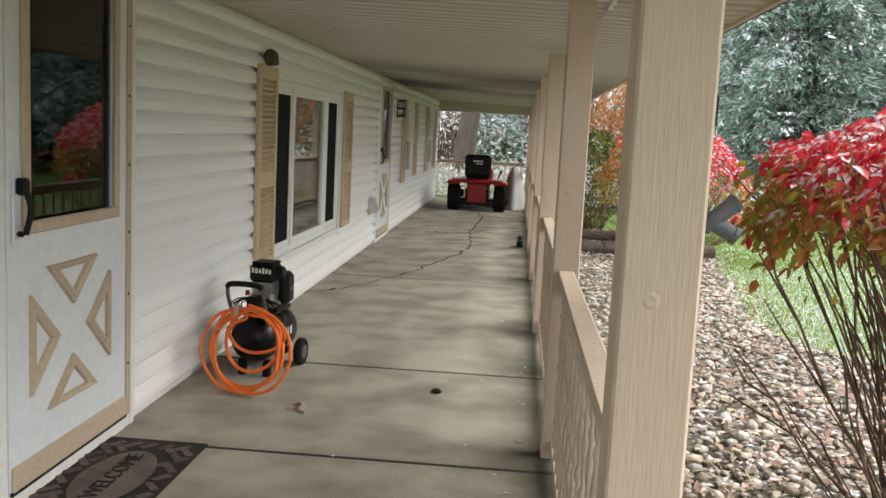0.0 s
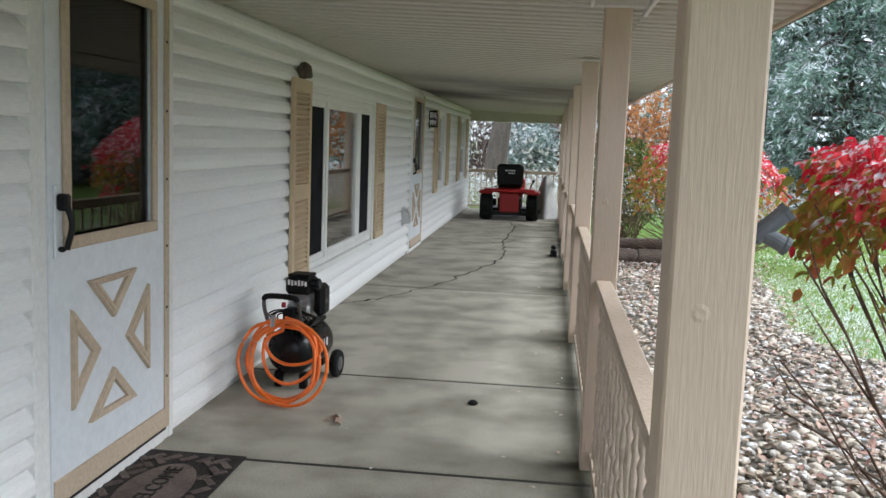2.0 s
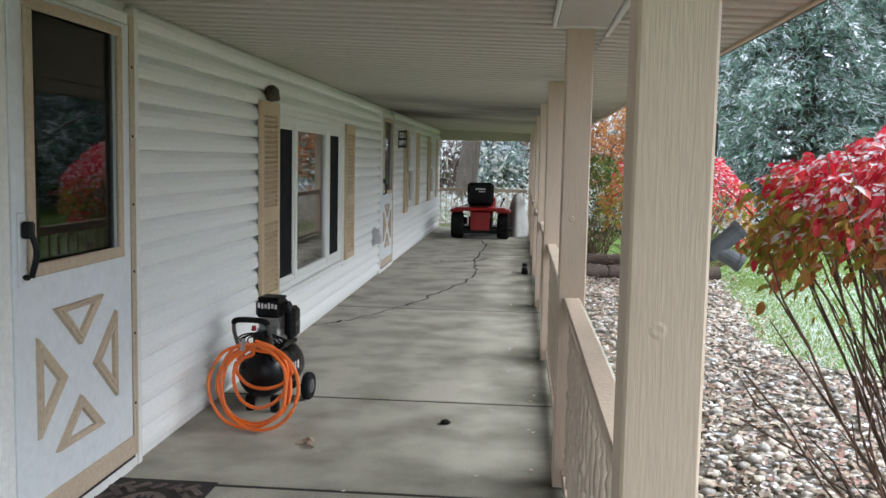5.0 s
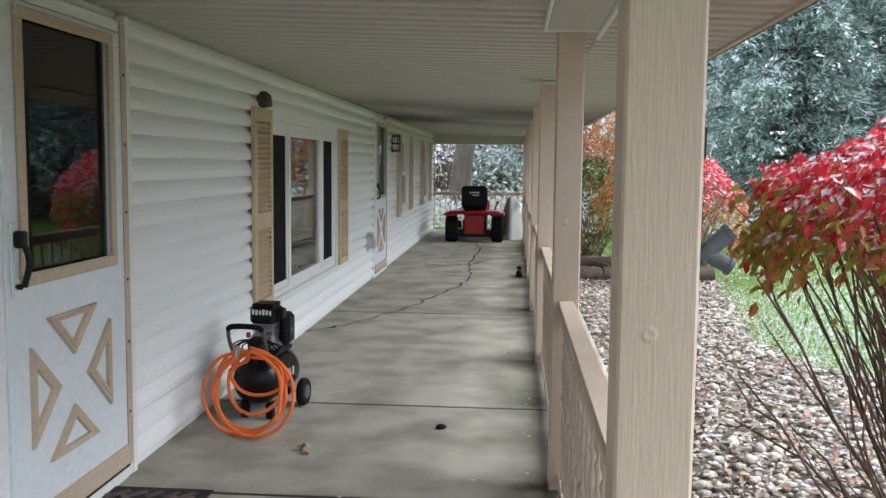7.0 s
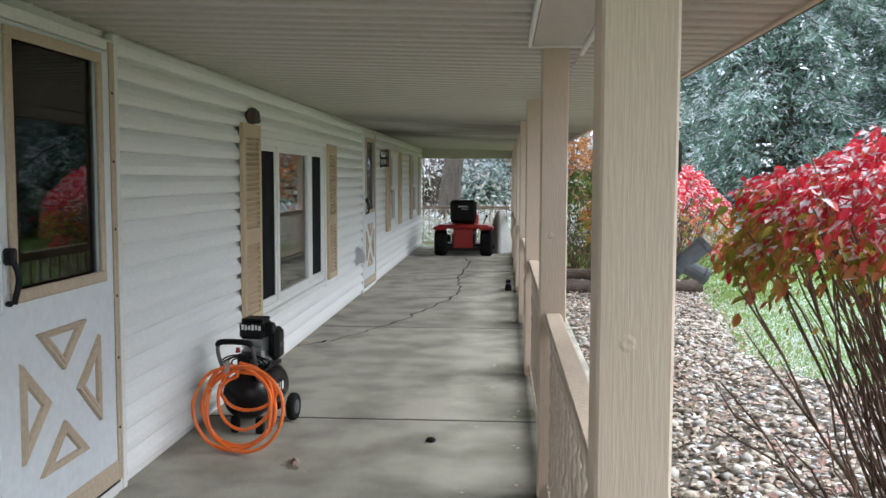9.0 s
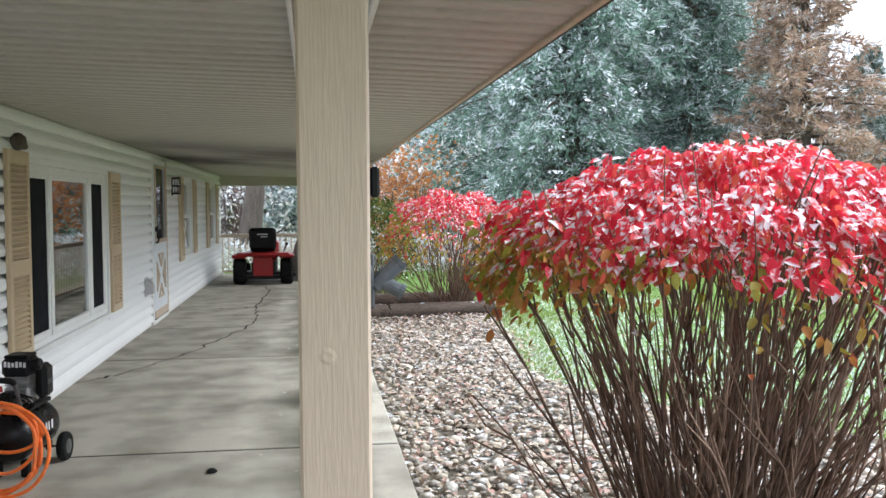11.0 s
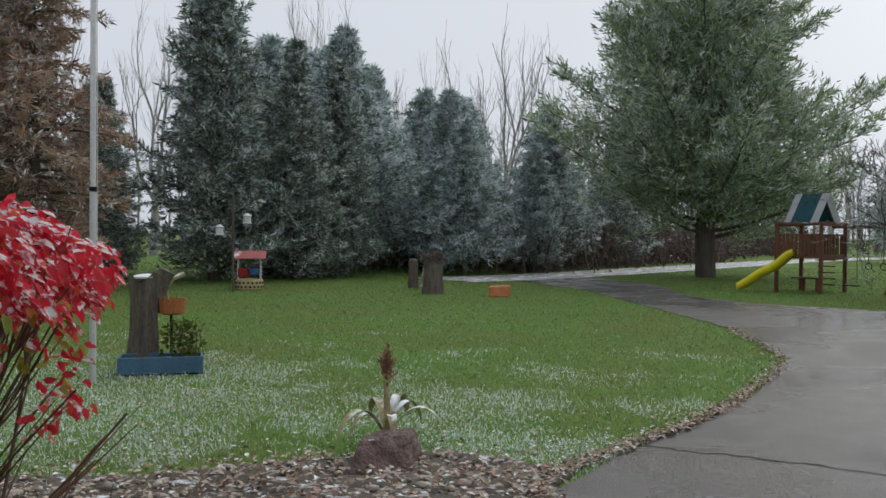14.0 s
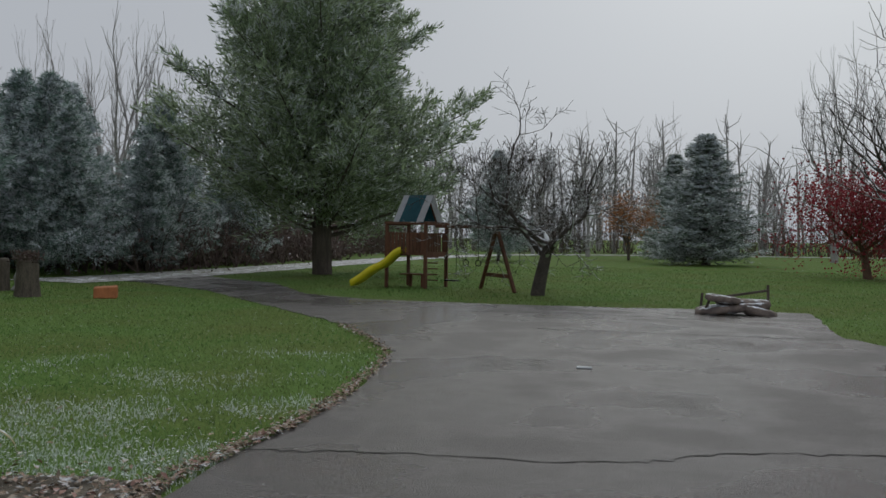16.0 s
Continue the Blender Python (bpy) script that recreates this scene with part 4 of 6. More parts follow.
fb = thing("flag_bracket", (2.0425, 1.56, 1.31), "grey cast flagpole bracket on the outer side of a post", "bracket")
part("base_plate", lathe([(0.026, 0), (0.03, 0.003), (0.028, 0.008), (0.012, 0.01)], 12, pose(0, 0, 0, 0, 90, 0)), M_GREYVANE, fb)
bm = lathe([(0.011, 0), (0.016, 0.006), (0.0165, 0.07), (0.0185, 0.074), (0.0185, 0.082), (0.013, 0.082), (0.012, 0.03)], 14, pose(0.006, 0, -0.02, 0, 48, 0))
part("socket", bm, M_GREYVANE, fb)
part("socket", lathe([(0.011, 0), (0.0145, 0.006), (0.015, 0.055), (0.017, 0.058), (0.017, 0.066), (0.012, 0.066), (0.011, 0.03)], 14, pose(0.012, 0, 0.0, 0, 118, 0)), M_GREYVANE, fb)
part("lug", boxes(((0.0, -0.012, -0.062), (0.012, 0.012, -0.02)), bevel=0.004), M_GREYVANE, fb)
part("lug", boxes(((0.0, -0.012, 0.02), (0.012, 0.012, 0.05)), bevel=0.004), M_GREYVANE, fb)
fb.matrix_world = fb.matrix_world @ Matrix.Diagonal((0.82, 0.82, 0.82, 1))

# ---- things on the porch ----
dm = thing("doormat", (0.02, 3.06, 0.0), "dark rubber doormat with brick pattern and a welcome oval", "doormat")
part("base", boxes(((0.01, 0, 0), (0.47, 0.88, 0.009)), bevel=0.003), M_MAT, dm)
rows = 11
for i in range(rows):
    for j in range(8):
        cx, cy = 0.04 + 0.4 * (i + 0.5) / rows, 0.04 + 0.8 * (j + 0.5 + 0.5 * (i % 2)) / 8.5
        if ((cx - 0.24) / 0.15) ** 2 + ((cy - 0.44) / 0.3) ** 2 < 1.1:
            continue
        bm = bmesh.new()
        box(bm, (-0.016, -0.041, 0), (0.016, 0.041, 0.005), 0.002, pose(cx, cy, 0.009, 0, 0, 38 if (i + j) % 2 else -38))
        part("brick_face", bm, M_MATB, dm)
ov = lathe([(1, 0.009), (1, 0.014), (0.93, 0.0155)], 32, Matrix.Translation((0.24, 0.44, 0)) @ Matrix.Diagonal((0.135, 0.28, 1, 1)))
part("oval", ov, M_MATB, dm)
cu = bpy.data.curves.new("welcome", "FONT")
cu.body, cu.size, cu.align_x, cu.align_y, cu.extrude = "WELCOME", 0.095, "CENTER", "CENTER", 0.002
cu.materials.append(M_MAT)
tx = put("lettering", cu, dm)
tx.matrix_basis = pose(0.24, 0.44, 0.0175, 0, 0, 90)


def compressor():
    c = thing("air_compressor", (0.37, 5.22, 0), "black portable air compressor with a grey handle", "compressor", rz=-6)
    tank = lathe([(0.005, -0.27), (0.08, -0.262), (0.125, -0.235), (0.145, -0.19), (0.148, -0.17), (0.148, 0.17), (0.145, 0.19), (0.125, 0.235), (0.08, 0.262), (0.005, 0.27)], 24, pose(0, 0.02, 0.235, -90, 0, 0))
    t = part("tank", tank, M_TANK, c, smooth=True)
    bm = bmesh.new()
    for k, (w, z) in enumerate(((0.02, 0.0), (0.016, 0.0), (0.02, 0.0), (0.012, 0.0), (0.02, 0.0))):
        box(bm, (0.148, -0.1 + k * 0.042, 0.23), (0.1505, -0.1 + k * 0.042 + w, 0.28), 0)
    part("brand_bars", bm, M_PRINT, t)
    part("saddle", boxes(((-0.1, -0.13, 0.37), (0.1, 0.2, 0.395))), M_BLACK, c)
    part("crankcase", boxes(((-0.075, -0.06, 0.395), (0.075, 0.1, 0.5)), ((-0.06, -0.045, 0.5), (0.06, 0.085, 0.54)), bevel=0.015), M_ALU, c)
    for k in range(5):
        part("cooling_fin", boxes(((-0.068, -0.052, 0.505 + k * 0.012), (0.068, 0.092, 0.511 + k * 0.012)), bevel=0.001), M_ALU, c)
    part("pump_head", boxes(((-0.08, -0.07, 0.56), (0.08, 0.1, 0.665)), ((-0.07, -0.06, 0.665), (0.07, 0.09, 0.685)), bevel=0.018), M_BLACK, c)
    part("head_bars", boxes(*[((-0.06 + k * 0.022, -0.0735, 0.62 - 0.003 * (k % 2)), (-0.046 + k * 0.022, -0.0705, 0.652 - 0.004 * (k % 3))) for k in range(6)], bevel=0), M_PRINT, c)
    part("motor_shroud", boxes(((0.08, 0.0, 0.42), (0.15, 0.13, 0.62)), bevel=0.025), M_BLACK, c)
    part("air_filter", lathe([(0.03, 0), (0.036, 0.006), (0.036, 0.05), (0.028, 0.058)], 12, pose(0.08, -0.03, 0.63, 0, 90, 0)), M_BLACK, c)
    part("shroud_bars", boxes(*[((0.1505, 0.03 + 0.02 * k, 0.5), (0.152, 0.042 + 0.02 * k, 0.53)) for k in range(4)], bevel=0), M_GREYP, c)
    hp = smooth_path([(-0.1, -0.17, 0.31), (-0.118, -0.26, 0.46), (-0.116, -0.3, 0.55), (-0.085, -0.312, 0.585), (0.07, -0.312, 0.585), (0.1, -0.3, 0.55), (0.102, -0.26, 0.46), (0.09, -0.17, 0.31)], 44)
    h = tube("handle", hp, 0.0125, M_GREYP, c, 8, "grey bent tube handle")
    tube("grip", hp[14:30], 0.017, M_RUBBER, h, 8)
    part("pressure_switch", boxes(((-0.05, -0.18, 0.4), (0.03, -0.08, 0.49)), bevel=0.012), M_BLACK, c)
    part("switch_knob", lathe([(0.014, 0), (0.016, 0.006), (0.012, 0.03)], 10, pose(-0.06, -0.13, 0.49)), M_RED, c, "red knob")
    for x in (-0.04, 0.045):
        g = part("gauge", lathe([(0.022, 0), (0.025, 0.004), (0.025, 0.018), (0.021, 0.022)], 14, pose(x, -0.18, 0.4, 90, 0, 0)), M_BLACK, c)
        part("dial", lathe([(0.019, 0.0), (0.019, 0.0225)], 14, pose(x, -0.18, 0.4, 90, 0, 0)), M_PRINT, g)
    for x in (-0.175, 0.175):
        w = part("wheel", lathe([(0.035, -0.022), (0.08, -0.024), (0.088, -0.012), (0.088, 0.012), (0.08, 0.024), (0.035, 0.022)], 20, pose(x, 0.2, 0.088, 0, 90, 0)), M_RUBBER, c, smooth=False)
        part("rim", lathe([(0.01, -0.03), (0.045, -0.026), (0.05, 0.0), (0.045, 0.026), (0.01, 0.03)], 12, pose(x, 0.2, 0.088, 0, 90, 0)), M_GREYP, w)
    tube("axle", [(-0.18, 0.2, 0.088), (0.18, 0.2, 0.088)], 0.008, M_GREYP, c, 6)
    for x in (-0.08, 0.08):
        part("foot", boxes(((x - 0.025, -0.16, 0.0), (x + 0.025, -0.12, 0.1)), bevel=0.008), M_RUBBER, c)
        part("wheel_bracket", boxes(((x - 0.01, 0.17, 0.07), (x + 0.01, 0.23, 0.15))), M_BLACK, c)
    rng = np.random.default_rng(3)
    ctrl = []
    for k in range(5):
        a = np.linspace(0, 2 * np.pi, 14, endpoint=False)
        ctrl += [(0.0 + (0.1 + 0.014 * k) * math.cos(t) + rng.normal(0, 0.006), -0.16 + 0.012 * rng.normal(), 0.43 + (0.035 + 0.004 * k) * math.sin(t) + rng.normal(0, 0.005)) for t in a]
    tube("power_cord", smooth_path(ctrl, 160), 0.0045, M_BLACK, c, 5)
    c.matrix_world = c.matrix_world @ Matrix.Diagonal((0.92, 0.92, 0.93, 1))
    return c


def hose():
    hz = thing("air_hose", (0.4, 4.9, 0), "bright orange coiled air hose hung over the compressor", "hose", rz=-6)
    rng = np.random.default_rng(8)
    ctrl = []
    loops = [(0.0, 0.235, 0.2, 0.215, 0.0), (0.015, 0.225, 0.205, 0.205, -0.03), (0.06, 0.31, 0.15, 0.09, -0.02), (-0.01, 0.23, 0.215, 0.215, -0.07), (0.05, 0.28, 0.15, 0.16, -0.04), (0.07, 0.235, 0.21, 0.215, -0.1)]
    for cx, cz, rx, rz, y in loops:
        for t in np.linspace(0, 2 * np.pi, 12, endpoint=False):
            ctrl.append((cx + rx * math.sin(t) + rng.normal(0, 0.004), y - 0.035 * (1 - math.cos(t)) - 0.05 + rng.normal(0, 0.003), max(0.012, cz + rz * math.cos(t))))
    tube("coil", smooth_path(ctrl, 420), 0.0095, M_ORANGE, hz, 7)
    tube("coupling", [(ctrl[-1][0], ctrl[-1][1], ctrl[-1][2]), (ctrl[-1][0] + 0.01, ctrl[-1][1] - 0.01, ctrl[-1][2] + 0.06)], 0.012, M_ALU, hz, 8)


compressor()
hose()

lf = thing("dry_leaf", (0.74, 4.55, 0.0), "curled brown dead leaf lying on the concrete", "leaf")
rng = np.random.default_rng(4)
n = 9
p = rng.normal(0, 0.022, (n, 3)) * [1, 1, 0.35] + [0, 0, 0.018]
d = rand_dirs(rng, n) * [1, 1, 0.4]
put("blade", np_mesh("blade", *cards(p, unit(d), unit(np.cross(d, rand_dirs(rng, n))), 0.05, 0.035, 0.4), M_LITTER), lf)
lf2 = thing("black_scrap", (1.4, 5.0, 0.0), "small black chewed scrap on the concrete", "scrap")
part("lump", lathe([(0.004, 0), (0.026, 0.003), (0.03, 0.012), (0.018, 0.022), (0.003, 0.025)], 7), M_RUBBER, lf2)
bt = thing("black_boot", (1.86, 11.9, 0.0), "small black shoe against a porch post", "shoe")
part("sole", boxes(((-0.045, -0.13, 0), (0.045, 0.13, 0.03)), bevel=0.012), M_RUBBER, bt)
part("upper", boxes(((-0.04, -0.12, 0.03), (0.04, 0.1, 0.085)), ((-0.038, 0.0, 0.085), (0.038, 0.12, 0.13)), bevel=0.02), M_BLACK, bt)
scatter = []
for k in range(70):
    scatter.append((rng.uniform(0.3, 1.9) if rng.random() < 0.3 else rng.uniform(1.65, 1.93), rng.uniform(2.6, 12), 0.006))
scatter = np.array(scatter)
d = unit(rng.normal(size=(70, 3)) * [1, 1, 0.12])
lt = new("leaf_litter", np_mesh("leaf_litter", *cards(scatter, d, unit(np.cross(d, [0, 0, 1.0])), rng.uniform(0.02, 0.045, 70), 0.022, 0.1), M_LITTER))
tagged(lt, "scattered bits of dry leaf on the porch floor", "leaves", kind="stuff")


def mower():
    m = thing("lawn_mower", (1.05, 17.2, 0), "red ride-on lawn mower with a black seat, seen from behind", "mower")
    for x in (-0.4, 0.4):
        w = part("rear_tyre", lathe([(0.12, -0.1), (0.22, -0.105), (0.25, -0.07), (0.25, 0.07), (0.22, 0.105), (0.12, 0.1)], 22, pose(x, -0.15, 0.25, 0, 90, 0)), M_RUBBER, m)
        for k in range(18):
            a = 2 * math.pi * k / 18
            bm = bmesh.new()
            box(bm, (-0.09, -0.012, 0.245), (0.09, 0.012, 0.262), 0.003, Matrix.Translation((x, -0.15, 0.25)) @ Matrix.Rotation(a, 4, "X") @ Matrix.Rotation(0.4 if k % 2 else -0.4, 4, "Z"))
            part("tread_lug", bm, M_RUBBER, w)
        part("rim", lathe([(0.02, -0.07), (0.12, -0.09), (0.13, 0.0), (0.12, 0.09), (0.02, 0.07)], 14, pose(x, -0.15, 0.25, 0, 90, 0)), M_GREYP, w)
        part("front_tyre", lathe([(0.07, -0.06), (0.15, -0.065), (0.17, -0.04), (0.17, 0.04), (0.15, 0.065), (0.07, 0.06)], 18, pose(x * 0.9, 1.15, 0.17, 0, 90, 0)), M_RUBBER, m)
        f = bmesh.new()
        box(f, (x - 0.13, -0.42, 0.5), (x + 0.13, 0.25, 0.57), 0.03)
        part("fender", f, M_RED, m)
    part("rear_panel", boxes(((-0.17, -0.36, 0.16), (0.17, -0.3, 0.52)), bevel=0.015), M_RED, m)
    part("fender_deck", boxes(((-0.46, -0.4, 0.53), (0.46, 0.2, 0.6)), bevel=0.03), M_RED, m)
    part("hitch_plate", boxes(((-0.3, -0.34, 0.1), (0.3, -0.28, 0.18))), M_BLACK, m)
    part("chassis", boxes(((-0.2, -0.28, 0.2), (0.2, 1.2, 0.42))), M_BLACK, m)
    part("hood", boxes(((-0.24, 0.5, 0.42), (0.24, 1.4, 0.82)), bevel=0.07), M_RED, m)
    part("cutting_deck", boxes(((-0.55, 0.3, 0.1), (0.55, 0.95, 0.2)), bevel=0.03), M_BLACK, m)
    s = part("seat_base", boxes(((-0.22, -0.25, 0.62), (0.22, 0.15, 0.72)), bevel=0.04), M_BLACK, m)
    bm = bmesh.new()
    box(bm, (-0.23, -0.05, 0), (0.23, 0.05, 0.42), 0.05, pose(0, -0.27, 0.66, 10, 0, 0))
    bmesh.ops.bevel(bm, geom=bm.edges[:], offset=0.012, segments=1, affect="EDGES")
    b = part("seat_back", bm, M_BLACK, m)
    bm = bmesh.new()
    for k in range(5):
        box(bm, (-0.085 + 0.035 * k, -0.0535, 0.29), (-0.06 + 0.035 * k, -0.051, 0.315), 0, pose(0, -0.27, 0.66, 10, 0, 0))
    for k in range(4):
        box(bm, (-0.03 + 0.03 * k, -0.0535, 0.245), (-0.01 + 0.03 * k, -0.051, 0.265), 0, pose(0, -0.27, 0.66, 10, 0, 0))
    part("brand_bars", bm, M_PRINT, b)
    tube("control_lever", [(0.34, 0.05, 0.58), (0.36, 0.0, 0.66), (0.4, -0.03, 0.74)], 0.012, M_BLACK, m, 6)
    part("lever_knob", lathe([(0.01, 0), (0.024, 0.01), (0.024, 0.04), (0.01, 0.05)], 8, pose(0.4, -0.03, 0.73)), M_BLACK, m)
    wh = tube("steering_wheel", [(0.19 * math.cos(a), 0.45 + 0.1 * math.sin(a), 0.86 + 0.15 * math.sin(a)) for a in np.linspace(0, 2 * np.pi, 24, endpoint=False)], 0.014, M_BLACK, m, 6, closed=True)
    tube("column", [(0, 0.6, 0.7), (0, 0.46, 0.86)], 0.02, M_BLACK, wh, 6)
    m.matrix_world = m.matrix_world @ Matrix.Diagonal((1.06, 0.9, 0.97, 1))


mower()

tb = thing("covered_grill", (1.72, 17.9, 0), "pale grey tarp draped over a rounded object", "tarp")
v, f = [], []
for i in range(13):
    for j in range(28):
        a, u = 2 * math.pi * j / 28, i / 12
        r = 0.05 + 0.3 * (u ** 0.8)
        r *= 1 + 0.06 * u * math.sin(7 * a) + 0.05 * math.sin(3 * a + 1)
        v.append((0.75 * r * math.cos(a), 1.3 * r * math.sin(a), 0.82 - 0.81 * u ** 1.3))
for i in range(12):
    for j in range(28):
        f.append((i * 28 + j, i * 28 + (j + 1) % 28, (i + 1) * 28 + (j + 1) % 28, (i + 1) * 28 + j))
me = np_mesh("cover", np.array(v), np.array(f), M_TARP)
for q in me.polygons:
    q.use_smooth = True
put("cover", me, tb)


# ---- ground ----
gr = thing("ground", (0, 0, GROUND), "green lawn dusted with patches of snow", "lawn", kind="structure")
bm = bmesh.new()
bmesh.ops.create_grid(bm, x_segments=40, y_segments=40, size=900)
part("turf", bm, M_LAWN, gr)

DRIVE = [(5.2, -12.0), (5.6, 0.0), (6.4, 2.0), (7.35, 2.95), (8.7, 3.03), (9.9, 2.97), (11.6, 3.1), (14.5, 3.65), (17.8, 5.48), (21.2, 8.5), (25.3, 12.1), (28.3, 16.2), (28.6, 17.4), (33.0, 16.6), (29.5, 12.0), (25.2, 9.2), (23.9, 7.2), (23.5, 3.5), (23.8, -0.3), (23.6, -3.0), (18.5, -2.73), (17.5, -3.15), (16.0, -3.6), (14.0, -6.0), (13.0, -12.0)]


def flat_patch(name, outline, z, material, label, category, skirt=0.05):
    t = thing(name, (0, 0, 0), label, category, kind="structure")
    rng = np.random.default_rng(len(outline))
    pts = []
    for (a, b), (c, d) in zip(outline, outline[1:] + outline[:1]):
        L = math.hypot(c - a, d - b)
        n = max(1, int(L / 0.35))
        for k in range(n):
            u = k / n
            pts.append((a + (c - a) * u + rng.normal(0, 0.03), b + (d - b) * u + rng.normal(0, 0.03)))
    bm = bmesh.new()
    top = [bm.verts.new((x, y, z)) for x, y in pts]
    low = [bm.verts.new((x, y, z - skirt)) for x, y in pts]
    f = bm.faces.new(top)
    for i in range(len(pts)):
        j = (i + 1) % len(pts)
        bm.faces.new((top[i], low[i], low[j], top[j]))
    bmesh.ops.recalc_face_normals(bm, faces=bm.faces)
    bmesh.ops.triangulate(bm, faces=[f])
    part("surface", bm, material, t)
    return t


drive = flat_patch("driveway", DRIVE, GROUND + 0.012, M_ASPH, "wet dark asphalt driveway with a long crack", "driveway")
rng = np.random.default_rng(12)
for ctrl in ([(8.79, 3.0), (9.01, 1.96), (9.12, 0.57), (9.68, -0.4), (9.93, -1.46), (10.0, -3.5)], [(18.3, 2.4), (18.16, 1.58), (18.14, -0.35), (18.12, -2.58)], [(21.0, 5.0), (21.6, 2.0), (21.0, -0.5)]):
    p = smooth_path([(x, y, GROUND + 0.016) for x, y in ctrl], 70)
    p[:, :2] += rng.normal(0, 0.03, (70, 2))
    w = rng.uniform(0.006, 0.016, 70) * (1 if ctrl[0][0] < 10 else 1.6)
    v = np.concatenate([p, p])
    v[:70, 0] -= w
    v[70:, 0] += w
    i = np.arange(69)
    put("crack", np_mesh("crack", v, np.stack([i, i + 70, i + 71, i + 1], 1), M_JOINT), drive)
ROADLINE = smooth_path([(27.0, 18.5, 0), (33.0, 17.5, 0), (47.0, 17.2, 0), (66.0, 16.5, 0), (84.0, 11.0, 0), (95.0, -8.0, 0), (100.0, -40.0, 0)], 40)
sd = unit(np.gradient(ROADLINE, axis=0)[:, [1, 0, 2]] * [1, -1, 0])
v = np.concatenate([ROADLINE + sd * 1.6, ROADLINE - sd * 1.6])
v[:, 2] = GROUND + 0.02
i = np.arange(39)
rd = thing("road", (0, 0, 0), "pale gravel lane at the far side of the lawn", "road", kind="structure")
put("surface", np_mesh("surface", v, np.stack([i, i + 1, i + 41, i + 40], 1), M_ROAD), rd)

GRAVEL = [(2.46, -1.5), (5.5, -1.5), (5.62, 0.0), (6.42, 2.0), (7.35, 2.93), (7.8, 3.02), (7.85, 3.6), (7.7, 4.05), (7.05, 4.6), (6.4, 4.95), (5.8, 5.35), (5.0, 6.3), (4.1, 7.5), (3.9, 8.5), (4.2, 10.0), (4.35, 11.4), (4.6, 13.3), (4.6, 14.3), (2.46, 15.0)]
flat_patch("gravel_bed", GRAVEL, GROUND + 0.022, M_GRAVEL, "gravel and leaf bed along the porch, dusted with snow", "gravel")


def inside(x, y, poly):
    poly = np.asarray(poly)
    ok = np.zeros(len(x), bool)
    for (a, b), (c, d) in zip(poly, np.roll(poly, -1, 0)):
        hit = ((b > y) != (d > y)) & (x < (c - a) * (y - b) / (d - b + 1e-12) + a)
        ok ^= hit
    return ok


rng = np.random.default_rng(21)
n = 27000
x, y = rng.uniform(2.5, 8, n), rng.uniform(1.2, 14.5, n)
k = inside(x, y, GRAVEL) & (rng.random(n) < np.clip(1.35 - y / 14, 0.3, 1) * np.clip(1.0 - (x - 4.6) * 0.9, 0.12, 1))
x, y = x[k], y[k]
n = len(x)
ico = bmesh.new()
bmesh.ops.create_icosphere(ico, subdivisions=1, radius=1)
iv = np.array([v.co[:] for v in ico.verts])
fi = np.array([[v.index for v in f.verts] for f in ico.faces])
ico.free()
sz = rng.gamma(4, 0.0055, n).clip(0.009, 0.055)[:, None] * rng.uniform(0.7, 1.3, (n, 3)) * [1, 1, 0.6]
ang = rng.uniform(0, 6.28, n)
vv = iv[None] * sz[:, None] * rng.uniform(0.85, 1.15, (n, len(iv), 1))
c, s = np.cos(ang)[:, None], np.sin(ang)[:, None]
vv = np.stack([vv[..., 0] * c - vv[..., 1] * s, vv[..., 0] * s + vv[..., 1] * c, vv[..., 2]], -1) + np.stack([x, y, np.full(n, GROUND + 0.028) + sz[:, 2] * 0.4], 1)[:, None]
me = np_mesh("pebbles", vv.reshape(-1, 3), (fi[None] + np.arange(n)[:, None, None] * len(iv)).reshape(-1, 3), M_PEBBLE)
tagged(new("pebbles", me), "rounded tan and grey river pebbles with snow", "pebbles", kind="stuff")

n = 38000
x, y = rng.uniform(2.5, 10, n), rng.uniform(0, 14.5, n)
k = (inside(x + rng.normal(0, 0.2, n), y + rng.normal(0, 0.2, n), GRAVEL) | (rng.random(n) < 0.02)) & ~inside(x, y, DRIVE)
x, y = x[k], y[k]
n = len(x)
d = unit(rng.normal(size=(n, 3)) * [1, 1, 0.25])
side = unit(np.cross(d, np.array([0, 0, 1.0]) + rng.normal(0, 0.3, (n, 3))))
me = np_mesh("fallen_leaves", *cards(np.stack([x, y, GROUND + 0.05 + rng.random(n) * 0.02], 1), d, side, rng.uniform(0.03, 0.075, n), rng.uniform(0.02, 0.045, n), 0.2), M_LITTER)
tagged(new("fallen_leaves", me), "fallen brown and pink leaves on the gravel", "leaves", kind="stuff")

edge = smooth_path([(x, y, 0) for x, y in DRIVE[2:9]], 2000)
m = len(edge)
edge[:, 0] += rng.normal(0, 0.05, m) - np.abs(rng.normal(0, 0.06, m))
edge[:, 1] += np.abs(rng.normal(0, 0.08, m))
edge[:, 2] = GROUND + rng.uniform(0.018, 0.05, m)
d = unit(rng.normal(size=(m, 3)) * [1, 1, 0.25])
side = unit(np.cross(d, np.array([0, 0, 1.0]) + rng.normal(0, 0.3, (m, 3))))
me = np_mesh("drive_edge_leaves", *cards(edge, d, side, rng.uniform(0.03, 0.07, m), rng.uniform(0.02, 0.04, m), 0.2), M_LITTER)
tagged(new("drive_edge_leaves", me), "dry leaves gathered along the asphalt edge", "leaves", kind="stuff")

